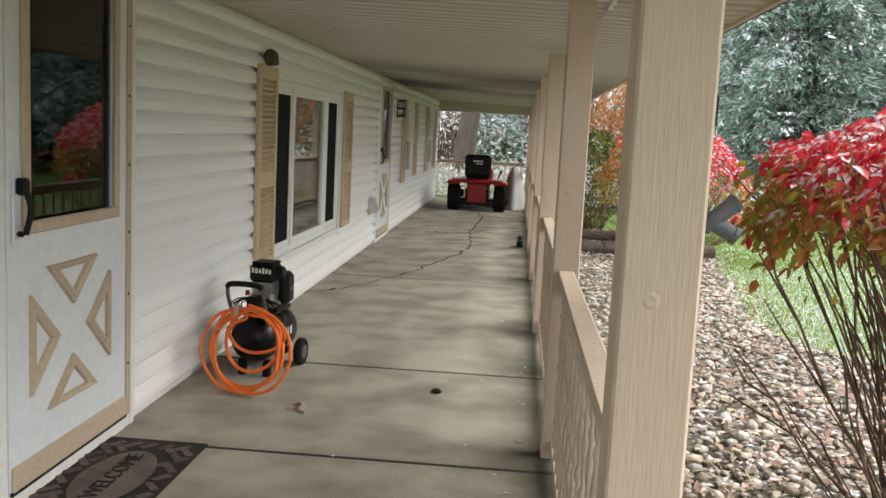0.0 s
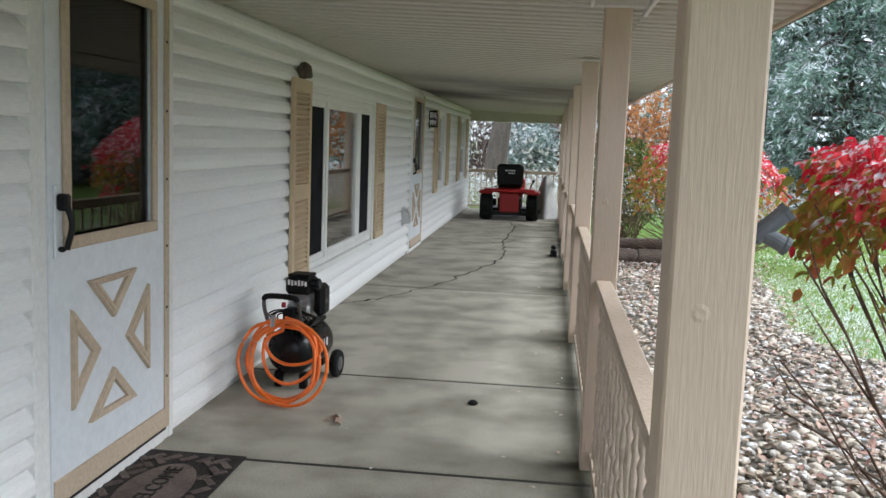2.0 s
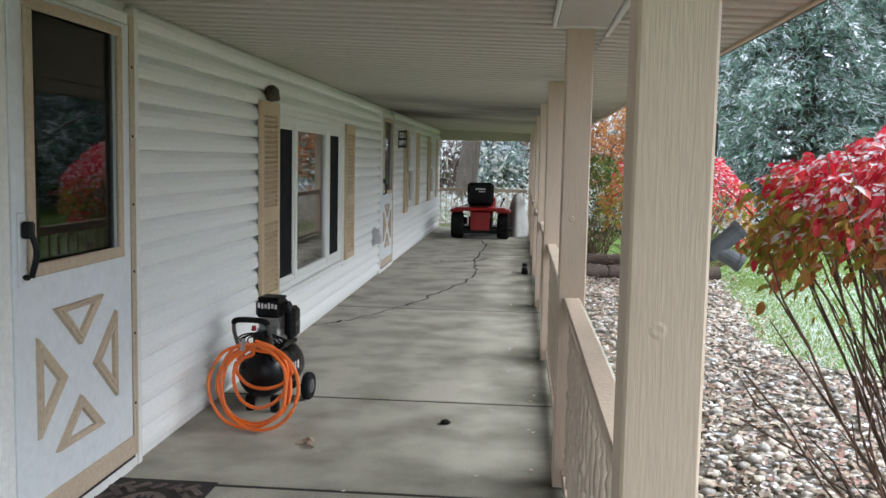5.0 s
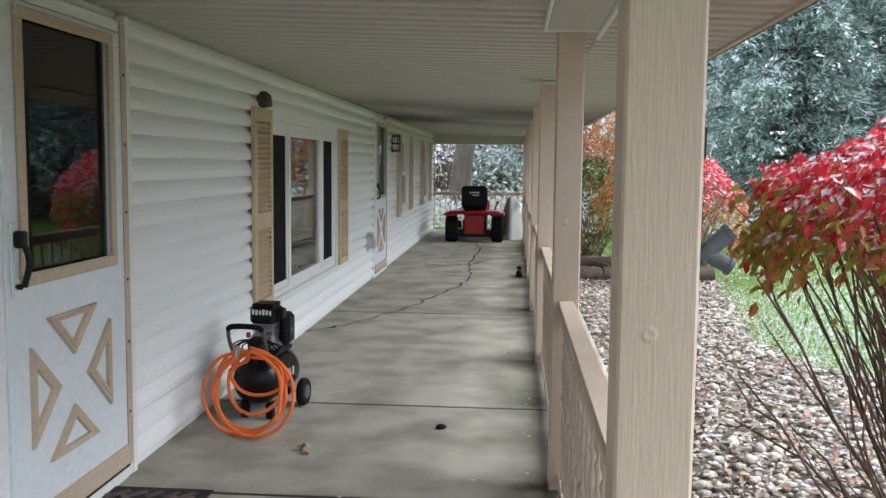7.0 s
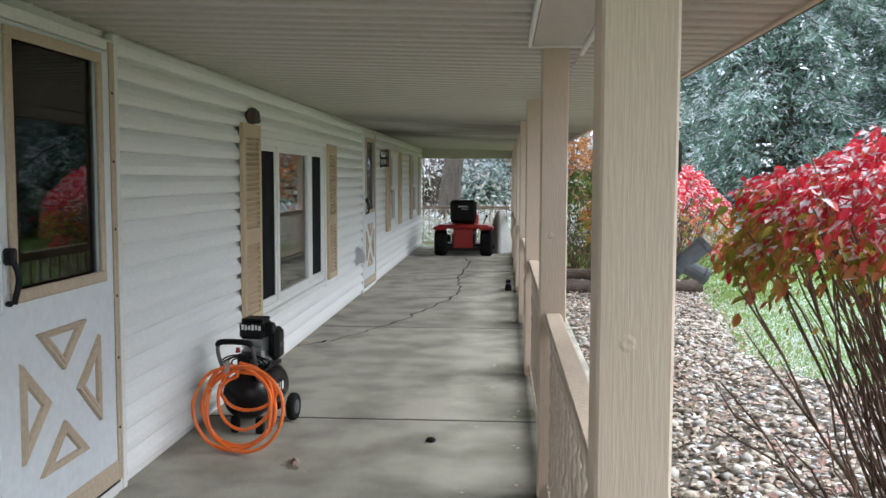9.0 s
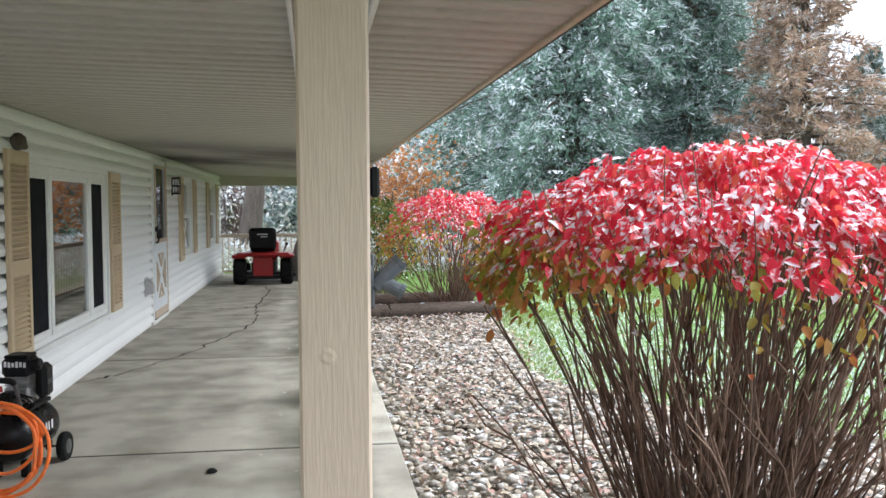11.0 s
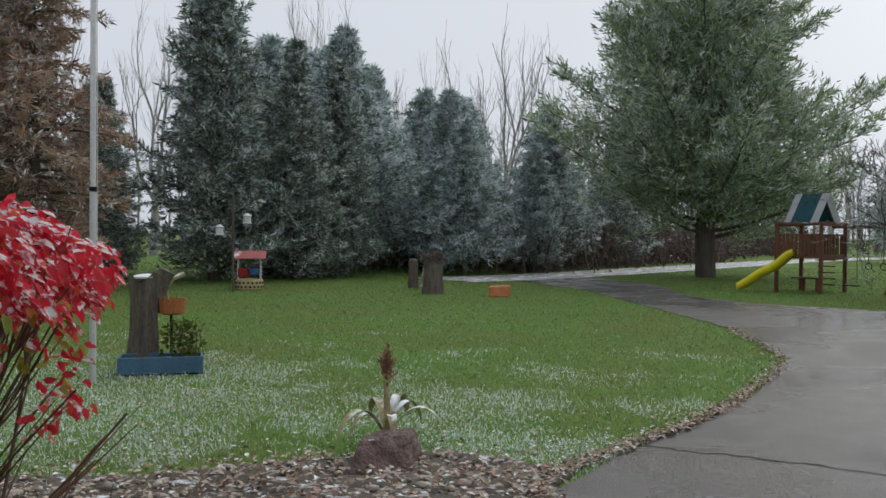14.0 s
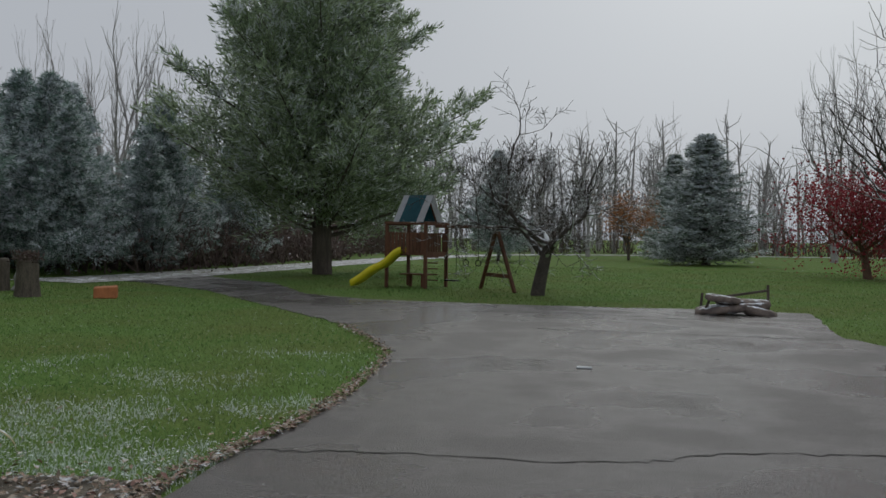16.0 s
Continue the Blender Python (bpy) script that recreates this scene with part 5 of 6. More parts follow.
n = 300000
r = 4.5 + 45 * rng.random(n) ** 2.0
th = radians(8) + rng.random(n) * radians(105)
x, y = 2.3 + r * np.sin(th), 0.2 + r * np.cos(th)
k = ~inside(x, y, DRIVE) & ~inside(x + rng.normal(0, 0.22, n), y + rng.normal(0, 0.22, n), GRAVEL)
x, y, r = x[k], y[k], r[k]
n = len(x)
hgt = rng.uniform(0.02, 0.06, n)
d = unit(rng.normal(size=(n, 3)) * [0.5, 0.5, 0] + [0, 0, 0.8])
w = (0.0022 + 0.0004 * r)[:, None] * unit(rng.normal(size=(n, 3)) * [1, 1, 0])
b = np.stack([x, y, np.full(n, GROUND)], 1)
v = np.stack([b - w, b + w, b + d * hgt[:, None]], 1).reshape(-1, 3)


def snow_cover(x, y):
    """How thickly the snow lies: most along the bed and round the planter, in drifts, thinning out over the lawn."""
    a, b = np.array([4.5, 12.5]), np.array([8.4, 3.6])
    u = np.clip(((x - a[0]) * (b - a)[0] + (y - a[1]) * (b - a)[1]) / ((b - a) @ (b - a)), 0, 1)
    off = np.hypot(x - a[0] - u * (b - a)[0], y - a[1] - u * (b - a)[1])
    drift = np.array([noise.noise(Vector((p * 0.9, q * 0.9, 2.0))) + 0.6 * noise.noise(Vector((p * 3.2, q * 3.2, 5.0))) for p, q in zip(x, y)])
    return drift + 0.5 - 0.16 * off + 1.2 * np.exp(-((x - 5.0) ** 2 + (y - 9.0) ** 2) / 7.0) + 0.8 * np.exp(-((x - 9.2) ** 2 + (y - 8.5) ** 2) / 0.9)


M_GRASSNOW = mat("snow_dusted_blades", (0.66, 0.71, 0.69), 0.8, 0.2, 2, 12, 0, tint=(0.42, 0.52, 0.43), island=0.25, thin=0.3)
white = snow_cover(x, y) + rng.normal(0, 0.28, n) > 0.28
for sel, m_, words in ((~white, M_GRASS, "short green lawn grass"), (white, M_GRASSNOW, "lawn grass dusted with fresh snow in drifts")):
    vv = v.reshape(-1, 3, 3)[sel].reshape(-1, 3)
    tagged(new("grass", np_mesh("grass", vv, np.arange(len(vv)).reshape(-1, 3), m_)), words, "grass", kind="stuff")
n = 45000
r = 4.5 + 13 * rng.random(n) ** 1.3
th = radians(8) + rng.random(n) * radians(85)
x, y = 2.3 + r * np.sin(th), 0.2 + r * np.cos(th)
k = ~inside(x, y, DRIVE) & ~inside(x, y, GRAVEL) & (snow_cover(x, y) + rng.normal(0, 0.25, n) > 0.3)
x, y = x[k], y[k]
n = len(x)
d = unit(rng.normal(size=(n, 3)) * [1, 1, 0.1])
side = unit(np.cross(d, np.array([0, 0, 1.0]) + rng.normal(0, 0.15, (n, 3))))
M_SNOW = mat("snow_flecks", (0.78, 0.8, 0.84), 0.8, 0.05, 5, 40, 0.1)
me = np_mesh("snow_flecks", *cards(np.stack([x, y, GROUND + rng.uniform(0.02, 0.045, n)], 1), d, side, rng.uniform(0.01, 0.034, n), rng.uniform(0.006, 0.018, n), 0.1), M_SNOW)
tagged(new("snow_flecks", me), "thin flecks of fresh snow lying on the grass", "snow", kind="stuff")


def at(ob, x, y, z=GROUND, rz=0.0, s=1.0, sz=None):
    """Moves a finished thing to its place."""
    ob.matrix_world = pose(x, y, z, 0, 0, rz) @ Matrix.Diagonal((s, s, sz or s, 1))
    return ob


def again(ob, x, y, rz=0.0, s=1.0, sz=None, z=GROUND, label=""):
    m = pose(x, y, z, 0, 0, rz)
    o = copy_thing(ob, m)
    o.matrix_basis = m @ Matrix.Diagonal((s, s, sz or s, 1))
    return tagged(o, label)


# ---- shrubs by the porch ----
at(leafy_bush("burning_bush", "large crimson burning bush dusted with snow", 3, 0.82, 0.8, 1.78, 1.35, 210, 16500, 0.046, M_REDLEAF, M_GREENLEAF, low_share=0.12, low_side=0.34), 3.4, 3.12)
at(leafy_bush("burning_bush", "rounded pink-red burning bush beyond the gravel", 4, 1.0, 1.0, 1.8, 0.75, 130, 6000, 0.07, M_REDLEAF, M_GREENLEAF, low_share=0.5, low_side=0.25), 3.95, 13.2)
at(leafy_bush("evergreen_shrub", "leafy green shrub with snow on top", 5, 0.7, 0.7, 1.65, 0.35, 60, 4200, 0.07, M_HOLLY, M_HOLLY, flat=0.5), 3.0, 15.6)
at(bare_tree("beech_sapling", "young tree holding rust-orange leaves", 6, 0.9, (0.1, 0), 0.05, 3, 0.7, 4, M_BARK, M_RUSTLEAF, 1900, 0.12), 3.6, 20.0)


def log(x0, y0, x1, y1, r):
    a, b = Vector((x0, y0, 0)), Vector((x1, y1, 0))
    L = (b - a).length
    t = thing("log", (x0, y0, GROUND + r + 0.02), "dark weathered log lying along the gravel", "log", "garden logs", math.degrees(math.atan2(y1 - y0, x1 - x0)))
    rng = np.random.default_rng(int(x0 * 100))
    pts = np.stack([np.linspace(0, L, 9), rng.normal(0, 0.008, 9), rng.normal(0, 0.005, 9)], 1)
    tube("bark", pts, r * rng.uniform(0.93, 1.05, 9), M_LOG, t, 12)
    for x, s in ((0.0, -1), (L, 1)):
        part("cut_end", lathe([(r * 0.96, 0), (r * 0.9, 0.006), (r * 0.2, 0.008)], 14, pose(x, 0, 0, 0, 90 * s, 0)), M_STUMP, t)


log(2.62, 12.55, 2.95, 12.58, 0.1)
log(3.0, 12.6, 4.5, 12.75, 0.1)
log(2.7, 13.9, 4.4, 13.95, 0.11)

# ---- garden things ----
fp = thing("flagpole", (7.9, 8.75, GROUND), "tall pale metal flagpole standing in the lawn", "flagpole")
tube("pole", [(0, 0, -0.1), (0, 0, 2.0)], 0.036, M_STEEL, fp, 10)
tube("pole", [(0, 0, 2.0), (0, 0, 4.2)], 0.031, M_STEEL, fp, 10)
tube("pole", [(0, 0, 4.2), (0, 0, 7.0)], 0.026, M_STEEL, fp, 10)
for z in (1.98, 4.18):
    tube("collar", [(0, 0, z), (0, 0, z + 0.05)], 0.04, M_BLACK, fp, 10)
tube("halyard", [(0.05, 0, 1.3), (0.045, 0.01, 6.8)], 0.004, M_PRINT, fp, 4)

st = thing("stump_planter", (8.74, 9.1, GROUND), "tall weathered stump used as a planter, snow on top", "stump")
rng = np.random.default_rng(31)
v, f = [], []
for i in range(10):
    for j in range(18):
        a, u = 2 * math.pi * j / 18, i / 9
        r = (0.155 - 0.02 * u + 0.05 * (1 - u) ** 4 + 0.04 * u ** 5) * (1 + 0.12 * math.sin(5 * a + 2 * u) + rng.normal(0, 0.03))
        v.append((r * math.cos(a) + 0.05 * u, r * math.sin(a), -0.05 + 1.1 * u + (0.06 * math.sin(3 * a) if i == 9 else 0)))
for i in range(9):
    for j in range(18):
        f.append((i * 18 + j, i * 18 + (j + 1) % 18, (i + 1) * 18 + (j + 1) % 18, (i + 1) * 18 + j))
put("trunk", np_mesh("trunk", np.array(v), np.array(f), M_STUMP), st)
part("fork", lathe([(0.1, -0.1), (0.09, 0.15), (0.1, 0.22), (0.02, 0.24)], 10, pose(0.14, -0.1, 0.92, 12, 22, 0)), M_STUMP, st)
part("snow_cap", lathe([(0.15, 0), (0.16, 0.02), (0.08, 0.045), (0.01, 0.05)], 14, pose(0.05, 0, 1.04)), M_SNOW, st)
pt = thing("orange_pot", (9.02, 8.95, GROUND), "orange hanging pot with a bent dry stem, on an iron stand", "pot")
part("pot", lathe([(0.1, 0.62), (0.15, 0.64), (0.17, 0.78), (0.175, 0.8), (0.16, 0.8), (0.14, 0.7), (0.05, 0.68)], 16), M_TERRA, pt)
tube("stand", [(0, 0, -0.05), (0, 0, 0.64)], 0.016, M_BLACK, pt, 6)
tube("stem", smooth_path([(0, 0, 0.72), (-0.06, 0.02, 0.88), (0.02, 0.0, 1.02), (0.16, -0.02, 1.08)], 12), np.linspace(0.012, 0.03, 12), M_DRY, pt, 6)
pb = thing("planter_box", (8.72, 8.72, GROUND), "blue-grey wooden planter box with green seedlings", "planter", rz=-38)
part("front_board", boxes(((-0.45, -0.2, 0.02), (0.45, -0.17, 0.2))), M_BLUEBOX, pb)
part("back_board", boxes(((-0.45, 0.17, 0.02), (0.45, 0.2, 0.2))), M_BLUEBOX, pb)
part("end_board", boxes(((-0.45, -0.17, 0.02), (-0.42, 0.17, 0.2))), M_BLUEBOX, pb)
part("end_board", boxes(((0.42, -0.17, 0.02), (0.45, 0.17, 0.2))), M_BLUEBOX, pb)
part("soil", boxes(((-0.42, -0.17, 0.0), (0.42, 0.17, 0.16)), bevel=0.02), M_GRAVEL, pb)
n = 200
p = rng.normal(0, 1, (n, 3)) * [0.09, 0.07, 0] + [0.22, 0, 0.2]
p[:, 2] += rng.uniform(0, 0.36, n)
d = unit(rng.normal(size=(n, 3)) + [0, 0, 0.4])
put("foliage", np_mesh("foliage", *cards(p, d, unit(np.cross(d, rand_dirs(rng, n))), 0.09, 0.045), M_HOLLY), pb)
for k in range(9):
    q = [0.22 + rng.normal(0, 0.1), rng.normal(0, 0.06), 0.19]
    tube("seedling_stem", [q, [q[0] + rng.normal(0, 0.03), q[1], rng.uniform(0.4, 0.62)]], 0.006, M_TWIG, pb, 4)

wl = thing("wishing_well", (19.3, 19.4, GROUND), "toy wishing well with a faded red roof and blue bucket", "well", rz=-45)
part("stone_ring", lathe([(0.34, 0), (0.38, 0.02), (0.38, 0.26), (0.35, 0.28), (0.3, 0.27), (0.3, 0.05), (0.05, 0.04)], 20), M_WELLSTONE, wl)
for k in range(20):
    for z in (0.08, 0.19):
        part("spot", lathe([(0.035, -0.006), (0.03, 0.008), (0.004, 0.01)], 7, pose(0.38 * math.cos(k * 0.314 + z * 1.5), 0.38 * math.sin(k * 0.314 + z * 1.5), z, 0, 90, math.degrees(k * 0.314 + z * 1.5))), M_BLACK, wl)
for x in (-0.3, 0.3):
    part("roof_post", boxes(((x - 0.025, -0.025, 0.2), (x + 0.025, 0.025, 0.95))), M_CANVAS, wl)
for s in (-1, 1):
    bm = bmesh.new()
    box(bm, (-0.45, -0.36, -0.015), (0.45, 0.0, 0.015), 0.004, Matrix.Rotation(0 if s < 0 else math.pi, 4, "Z") @ pose(0, 0, 1.05, 35, 0, 0))
    part("roof_slope", bm, M_WELLRED, wl)
part("bucket", lathe([(0.1, 0.4), (0.13, 0.42), (0.16, 0.56), (0.15, 0.57)], 14, Matrix.Translation((0.12, -0.05, 0))), M_WELLBLUE, wl)
part("flower_box", boxes(((-0.3, -0.16, 0.36), (-0.02, 0.12, 0.58)), bevel=0.02), M_RED, wl)

bf = thing("bird_feeder_pole", (18.3, 18.9, GROUND), "dark pole carrying two white bird feeders", "bird feeder", rz=-45)
tube("pole", [(0, 0, -0.1), (0, 0, 2.55)], 0.03, M_BARK, bf, 8)
tube("crook", smooth_path([(-0.35, 0, 1.75), (-0.3, 0, 1.95), (0, 0, 2.0), (0.3, 0, 2.2), (0.36, 0, 2.05)], 18), 0.01, M_BLACK, bf, 5)
for x, z in ((-0.35, 1.5), (0.36, 1.8)):
    q = part("feeder", lathe([(0.02, 0.27), (0.13, 0.2), (0.1, 0.18), (0.1, 0.02), (0.14, 0.0), (0.1, -0.02)], 12, Matrix.Translation((x, 0, z))), M_CANVAS, bf, "white feeder")


def stump(x, y, r, h, label):
    t = thing("stump", (x, y, GROUND), label, "stump")
    v, f = [], []
    for i in range(8):
        for j in range(16):
            a, u = 2 * math.pi * j / 16, i / 7
            q = r * (1 + 0.25 * (1 - u) ** 3) * (1 + 0.08 * math.sin(4 * a) + rng.normal(0, 0.025))
            v.append((q * math.cos(a), q * math.sin(a), -0.05 + (h + 0.05) * u + (0.05 * math.sin(a) if i == 7 else 0)))
    for i in range(7):
        for j in range(16):
            f.append((i * 16 + j, i * 16 + (j + 1) % 16, (i + 1) * 16 + (j + 1) % 16, (i + 1) * 16 + j))
    put("trunk", np_mesh("trunk", np.array(v), np.array(f), M_STUMP), t)
    part("top", lathe([(r * 1.03, h - 0.03), (r * 0.8, h + 0.03), (0.01, h + 0.05)], 16), M_STUMP, t)
    return t


sp = stump(21.4, 14.65, 0.24, 0.85, "tall grey tree stump in the lawn with dry growth on top")
n = 260
p = rng.normal(0, 1, (n, 3)) * [0.14, 0.14, 0.05] + [0, 0, 0.92]
d = unit(rng.normal(size=(n, 3)) + [0, 0, 0.3])
tagged(put("dry_growth", np_mesh("dry_growth", *cards(p, d, unit(np.cross(d, rand_dirs(rng, n))), 0.14, 0.05), M_THICKET), sp), kind="stuff")
stump(23.0, 16.6, 0.13, 0.8, "slim grey post stump near the trees")
fig = thing("garden_statue", (23.1, 16.2, GROUND), "small snow-dusted grey garden ornament", "statue")
part("body", lathe([(0.2, 0), (0.22, 0.05), (0.13, 0.15), (0.16, 0.35), (0.1, 0.5), (0.11, 0.58), (0.02, 0.66)], 12), M_TARP, fig)
ob_ = thing("split_log", (21.7, 12.75, GROUND), "orange-brown split log piece lying on the grass", "log", rz=30)
bm = bmesh.new()
pr = [(0, 0), (0.45, 0.0), (0.5, 0.12), (0.32, 0.3), (0.1, 0.27)]
va, vb = [bm.verts.new((x - 0.22, -0.25, z)) for x, z in pr], [bm.verts.new((x - 0.17, 0.28, z * 0.9)) for x, z in pr]
for i in range(5):
    bm.faces.new((va[i], va[(i + 1) % 5], vb[(i + 1) % 5], vb[i]))
bm.faces.new(va[::-1])
bm.faces.new(vb)
bmesh.ops.recalc_face_normals(bm, faces=bm.faces)
bmesh.ops.bevel(bm, geom=bm.edges[:], offset=0.02, segments=1, affect="EDGES")
part("wood", bm, M_TERRA, ob_)

rk = thing("boulder", (7.25, 4.15, GROUND), "red-brown boulder at the gravel edge", "rock", rz=35)
bm = bmesh.new()
bmesh.ops.create_icosphere(bm, subdivisions=4, radius=1)
# broken faces: the ball is cut back by tilted planes, then roughened
cuts = [(Vector(c).normalized(), h) for *c, h in ((1, 0.1, 0.25, 0.62), (-0.8, -0.25, 0.75, 0.5), (-0.1, -1, 0.3, 0.5), (0.1, 1, 0.3, 0.6), (0.3, 0.1, 1, 0.42), (0.75, -0.8, 0.2, 0.66))]
for vtx in bm.verts:
    q = vtx.co.normalized()
    r = min([1.0] + [h / q.dot(c) for c, h in cuts if q.dot(c) > 0.05])
    co = q * (r + 0.05 * noise.noise(q * 3.5) + 0.025 * noise.noise(q * 10))
    vtx.co = Vector((co.x * 0.46, co.y * 0.36, 0.05 + max(-0.3, co.z + 0.2 * co.x) * 0.36))
part("stone", bm, M_ROCK, rk)

sk = thing("dried_lily_plant", (7.62, 4.5, GROUND), "withered plant with curled snowy leaves and a rusty seed head", "plant")
tube("stalk", smooth_path([(0, 0, -0.02), (0.01, 0, 0.25), (0.0, 0.01, 0.5)], 8), np.linspace(0.03, 0.014, 8), M_DRY, sk, 7)
v = rng.normal(0, 1, (160, 3)) * [0.014, 0.014, 0.055] + [0, 0, 0.62]
d = unit(rng.normal(size=(160, 3)) * [0.4, 0.4, 0.3] + [0, 0, 1])
put("seed_head", np_mesh("seed_head", *cards(v, d, unit(np.cross(d, rand_dirs(rng, 160))), 0.06, 0.018), M_SEED), sk, "rusty seed head")
for k in range(9):
    a = k * 2.4 + rng.normal(0, 0.2)
    L, h = rng.uniform(0.16, 0.33), rng.uniform(0.2, 0.36)
    o = np.array([math.cos(a), math.sin(a), 0])
    c = smooth_path([o * 0.0 + [0, 0, 0.08], o * L * 0.4 + [0, 0, h], o * L * 0.8 + [0, 0, h + 0.05], o * L * 1.15 + [0, 0, h - 0.04], o * L * 1.25 + [0, 0, h - 0.15]], 12)
    lat = np.array([-o[1], o[0], 0]) * (0.028 * np.sin(np.linspace(0.25, np.pi - 0.05, 12)))[:, None]
    v = np.concatenate([c - lat, c + [0, 0, -0.012], c + lat])
    i = np.arange(11)
    put("leaf", np_mesh("leaf", v, np.concatenate([np.stack([i, i + 12, i + 13, i + 1], 1), np.stack([i + 12, i + 24, i + 25, i + 13], 1)]), M_DRY), sk)

sk.matrix_world = sk.matrix_world @ Matrix.Diagonal((1.25, 1.25, 0.95, 1))

# ---- play set ----
ps = thing("play_set", (29.6, 7.35, GROUND), "stained wooden play tower with teal canopy and yellow slide", "playground", rz=-14)


def beam(name, a, b, w, d, material, parent, label=""):
    a, b = Vector(a), Vector(b)
    z = (b - a).normalized()
    q = z.to_track_quat("Z", "Y").to_matrix().to_4x4()
    bm = bmesh.new()
    box(bm, (-w / 2, -d / 2, 0), (w / 2, d / 2, (b - a).length), 0.006, Matrix.Translation(a) @ q)
    return part(name, bm, material, parent, label)


# the tower stands on a square about 1.7 m wide; x is depth, y across the view
T = 0.74
for x in (-T, T):
    for y in (-T, T):
        beam("post", (x, y, 0), (x, y, 2.2), 0.1, 0.1, M_CEDAR, ps)
    beam("top_beam", (x, -T - 0.08, 2.15), (x, T + 0.08, 2.15), 0.13, 0.05, M_CEDAR, ps)
    beam("deck_beam", (x, -T - 0.05, 1.12), (x, T + 0.05, 1.12), 0.16, 0.05, M_CEDAR, ps)
    beam("guard_rail", (x, -T, 1.82), (x, T, 1.82), 0.09, 0.04, M_CEDAR, ps)
    for k in range(10):
        y = -T + 0.1 + k * (2 * T - 0.2) / 9
        beam("picket", (x - 0.03, y, 1.15), (x - 0.03, y, 1.84), 0.02, 0.11, M_CEDAR, ps)
for y in (-T, T):
    beam("top_beam", (-T - 0.08, y, 2.15), (T + 0.08, y, 2.15), 0.05, 0.13, M_CEDAR, ps)
    beam("deck_beam", (-T, y, 1.12), (T, y, 1.12), 0.05, 0.16, M_CEDAR, ps)
    beam("gable_rafter", (-0.62, y * 0.55, 2.2), (0, y * 0.55, 3.05), 0.05, 0.05, M_CEDAR, ps)
    beam("gable_rafter", (0.62, y * 0.55, 2.2), (0, y * 0.55, 3.05), 0.05, 0.05, M_CEDAR, ps)
for k in range(6):
    beam("picket", (-T + 0.12 + k * 0.17, -T, 1.15), (-T + 0.12 + k * 0.17, -T, 1.84), 0.11, 0.02, M_CEDAR, ps)
    beam("deck_board", (-T, -T + 0.15 + 0.27 * k, 1.19), (T, -T + 0.15 + 0.27 * k, 1.19), 0.25, 0.03, M_CEDAR, ps)
for s in (-1, 1):
    for ya, yb, m_ in ((-0.62, -0.36, M_CANVAS), (-0.36, 0.3, M_TEALTARP), (0.3, 0.52, M_CANVAS)):
        bm = bmesh.new()
        q = [bm.verts.new((s * 0.72, ya, 2.2)), bm.verts.new((s * 0.72, yb, 2.2)), bm.verts.new((0, yb, 3.12)), bm.verts.new((0, ya, 3.12))]
        bm.faces.new(q)
        bmesh.ops.solidify(bm, geom=bm.faces[:], thickness=0.012)
        part("canopy_panel", bm, m_, ps)
# yellow wave slide from the deck to the grass
prof = []
for k in range(24):
    u = k / 23
    prof.append((-T - 0.02 + 0.3 - 0.95 * u, 0.05 + 1.35 * u, 1.2 - 1.1 * u + 0.06 * math.sin(u * 12) * (1 - u)))
v, f = [], []
for x, y, z in prof:
    for dx, dz in ((-0.27, 0.16), (-0.25, 0.17), (-0.22, 0.0), (0.22, 0.0), (0.25, 0.17), (0.27, 0.16), (0.24, -0.03), (-0.24, -0.03)):
        v.append((x - 0.3 + dx, y, max(z + dz, 0.01)))
for k in range(23):
    for j in range(8):
        f.append((k * 8 + j, k * 8 + (j + 1) % 8, (k + 1) * 8 + (j + 1) % 8, (k + 1) * 8 + j))
put("slide", np_mesh("slide", np.array(v), np.array(f), M_YELLOW), ps, "yellow plastic wave slide")
# swing beam and A-frame
beam("swing_beam", (0.0, -T, 2.06), (-0.3, -3.25, 2.06), 0.16, 0.09, M_CEDAR, ps)
beam("a_frame_leg", (-0.28, -3.08, 2.05), (-0.9, -3.99, 0), 0.1, 0.1, M_CEDAR, ps)
beam("a_frame_leg", (-0.28, -3.08, 2.05), (0.6, -2.12, 0), 0.1, 0.1, M_CEDAR, ps)
beam("a_frame_brace", (-0.75, -3.75, 0.5), (0.4, -2.38, 0.5), 0.05, 0.12, M_CEDAR, ps)
for y in (-1.95, -2.4):
    r_ = tube("ring_rope", [(-0.2, y, 2.0), (-0.2, y, 0.98)], 0.012, M_BLACK, ps, 5)
    tube("ring", [(-0.2 + 0.0, y + 0.1 * math.cos(a), 0.88 + 0.1 * math.sin(a)) for a in np.linspace(0, 6.283, 14, endpoint=False)], 0.016, M_BLACK, r_, 5, closed=True)
for y in (-1.2, -1.55):
    tube("swing_rope", [(-0.1, y, 2.0), (-0.1, y, 0.35)], 0.01, M_BLACK, ps, 5)
part("swing_seat", boxes(((-0.22, -1.6, 0.26), (0.02, -1.15, 0.3)), bevel=0.01), M_BLACK, ps)
part("picnic_bench", boxes(((-0.3, -0.5, 0.42), (0.3, 0.5, 0.46)), ((-0.25, -0.4, 0), (-0.2, -0.3, 0.42)), ((0.2, 0.3, 0), (0.25, 0.4, 0.42))), M_CEDAR, ps)
for k in range(5):
    beam("ladder_rung", (T + 0.25 - 0.0, -0.3, 0.2 + 0.2 * k), (T + 0.25, 0.3, 0.2 + 0.2 * k), 0.04, 0.04, M_CEDAR, ps)

ps.matrix_world = ps.matrix_world @ Matrix.Diagonal((0.9, 0.9, 0.9, 1))

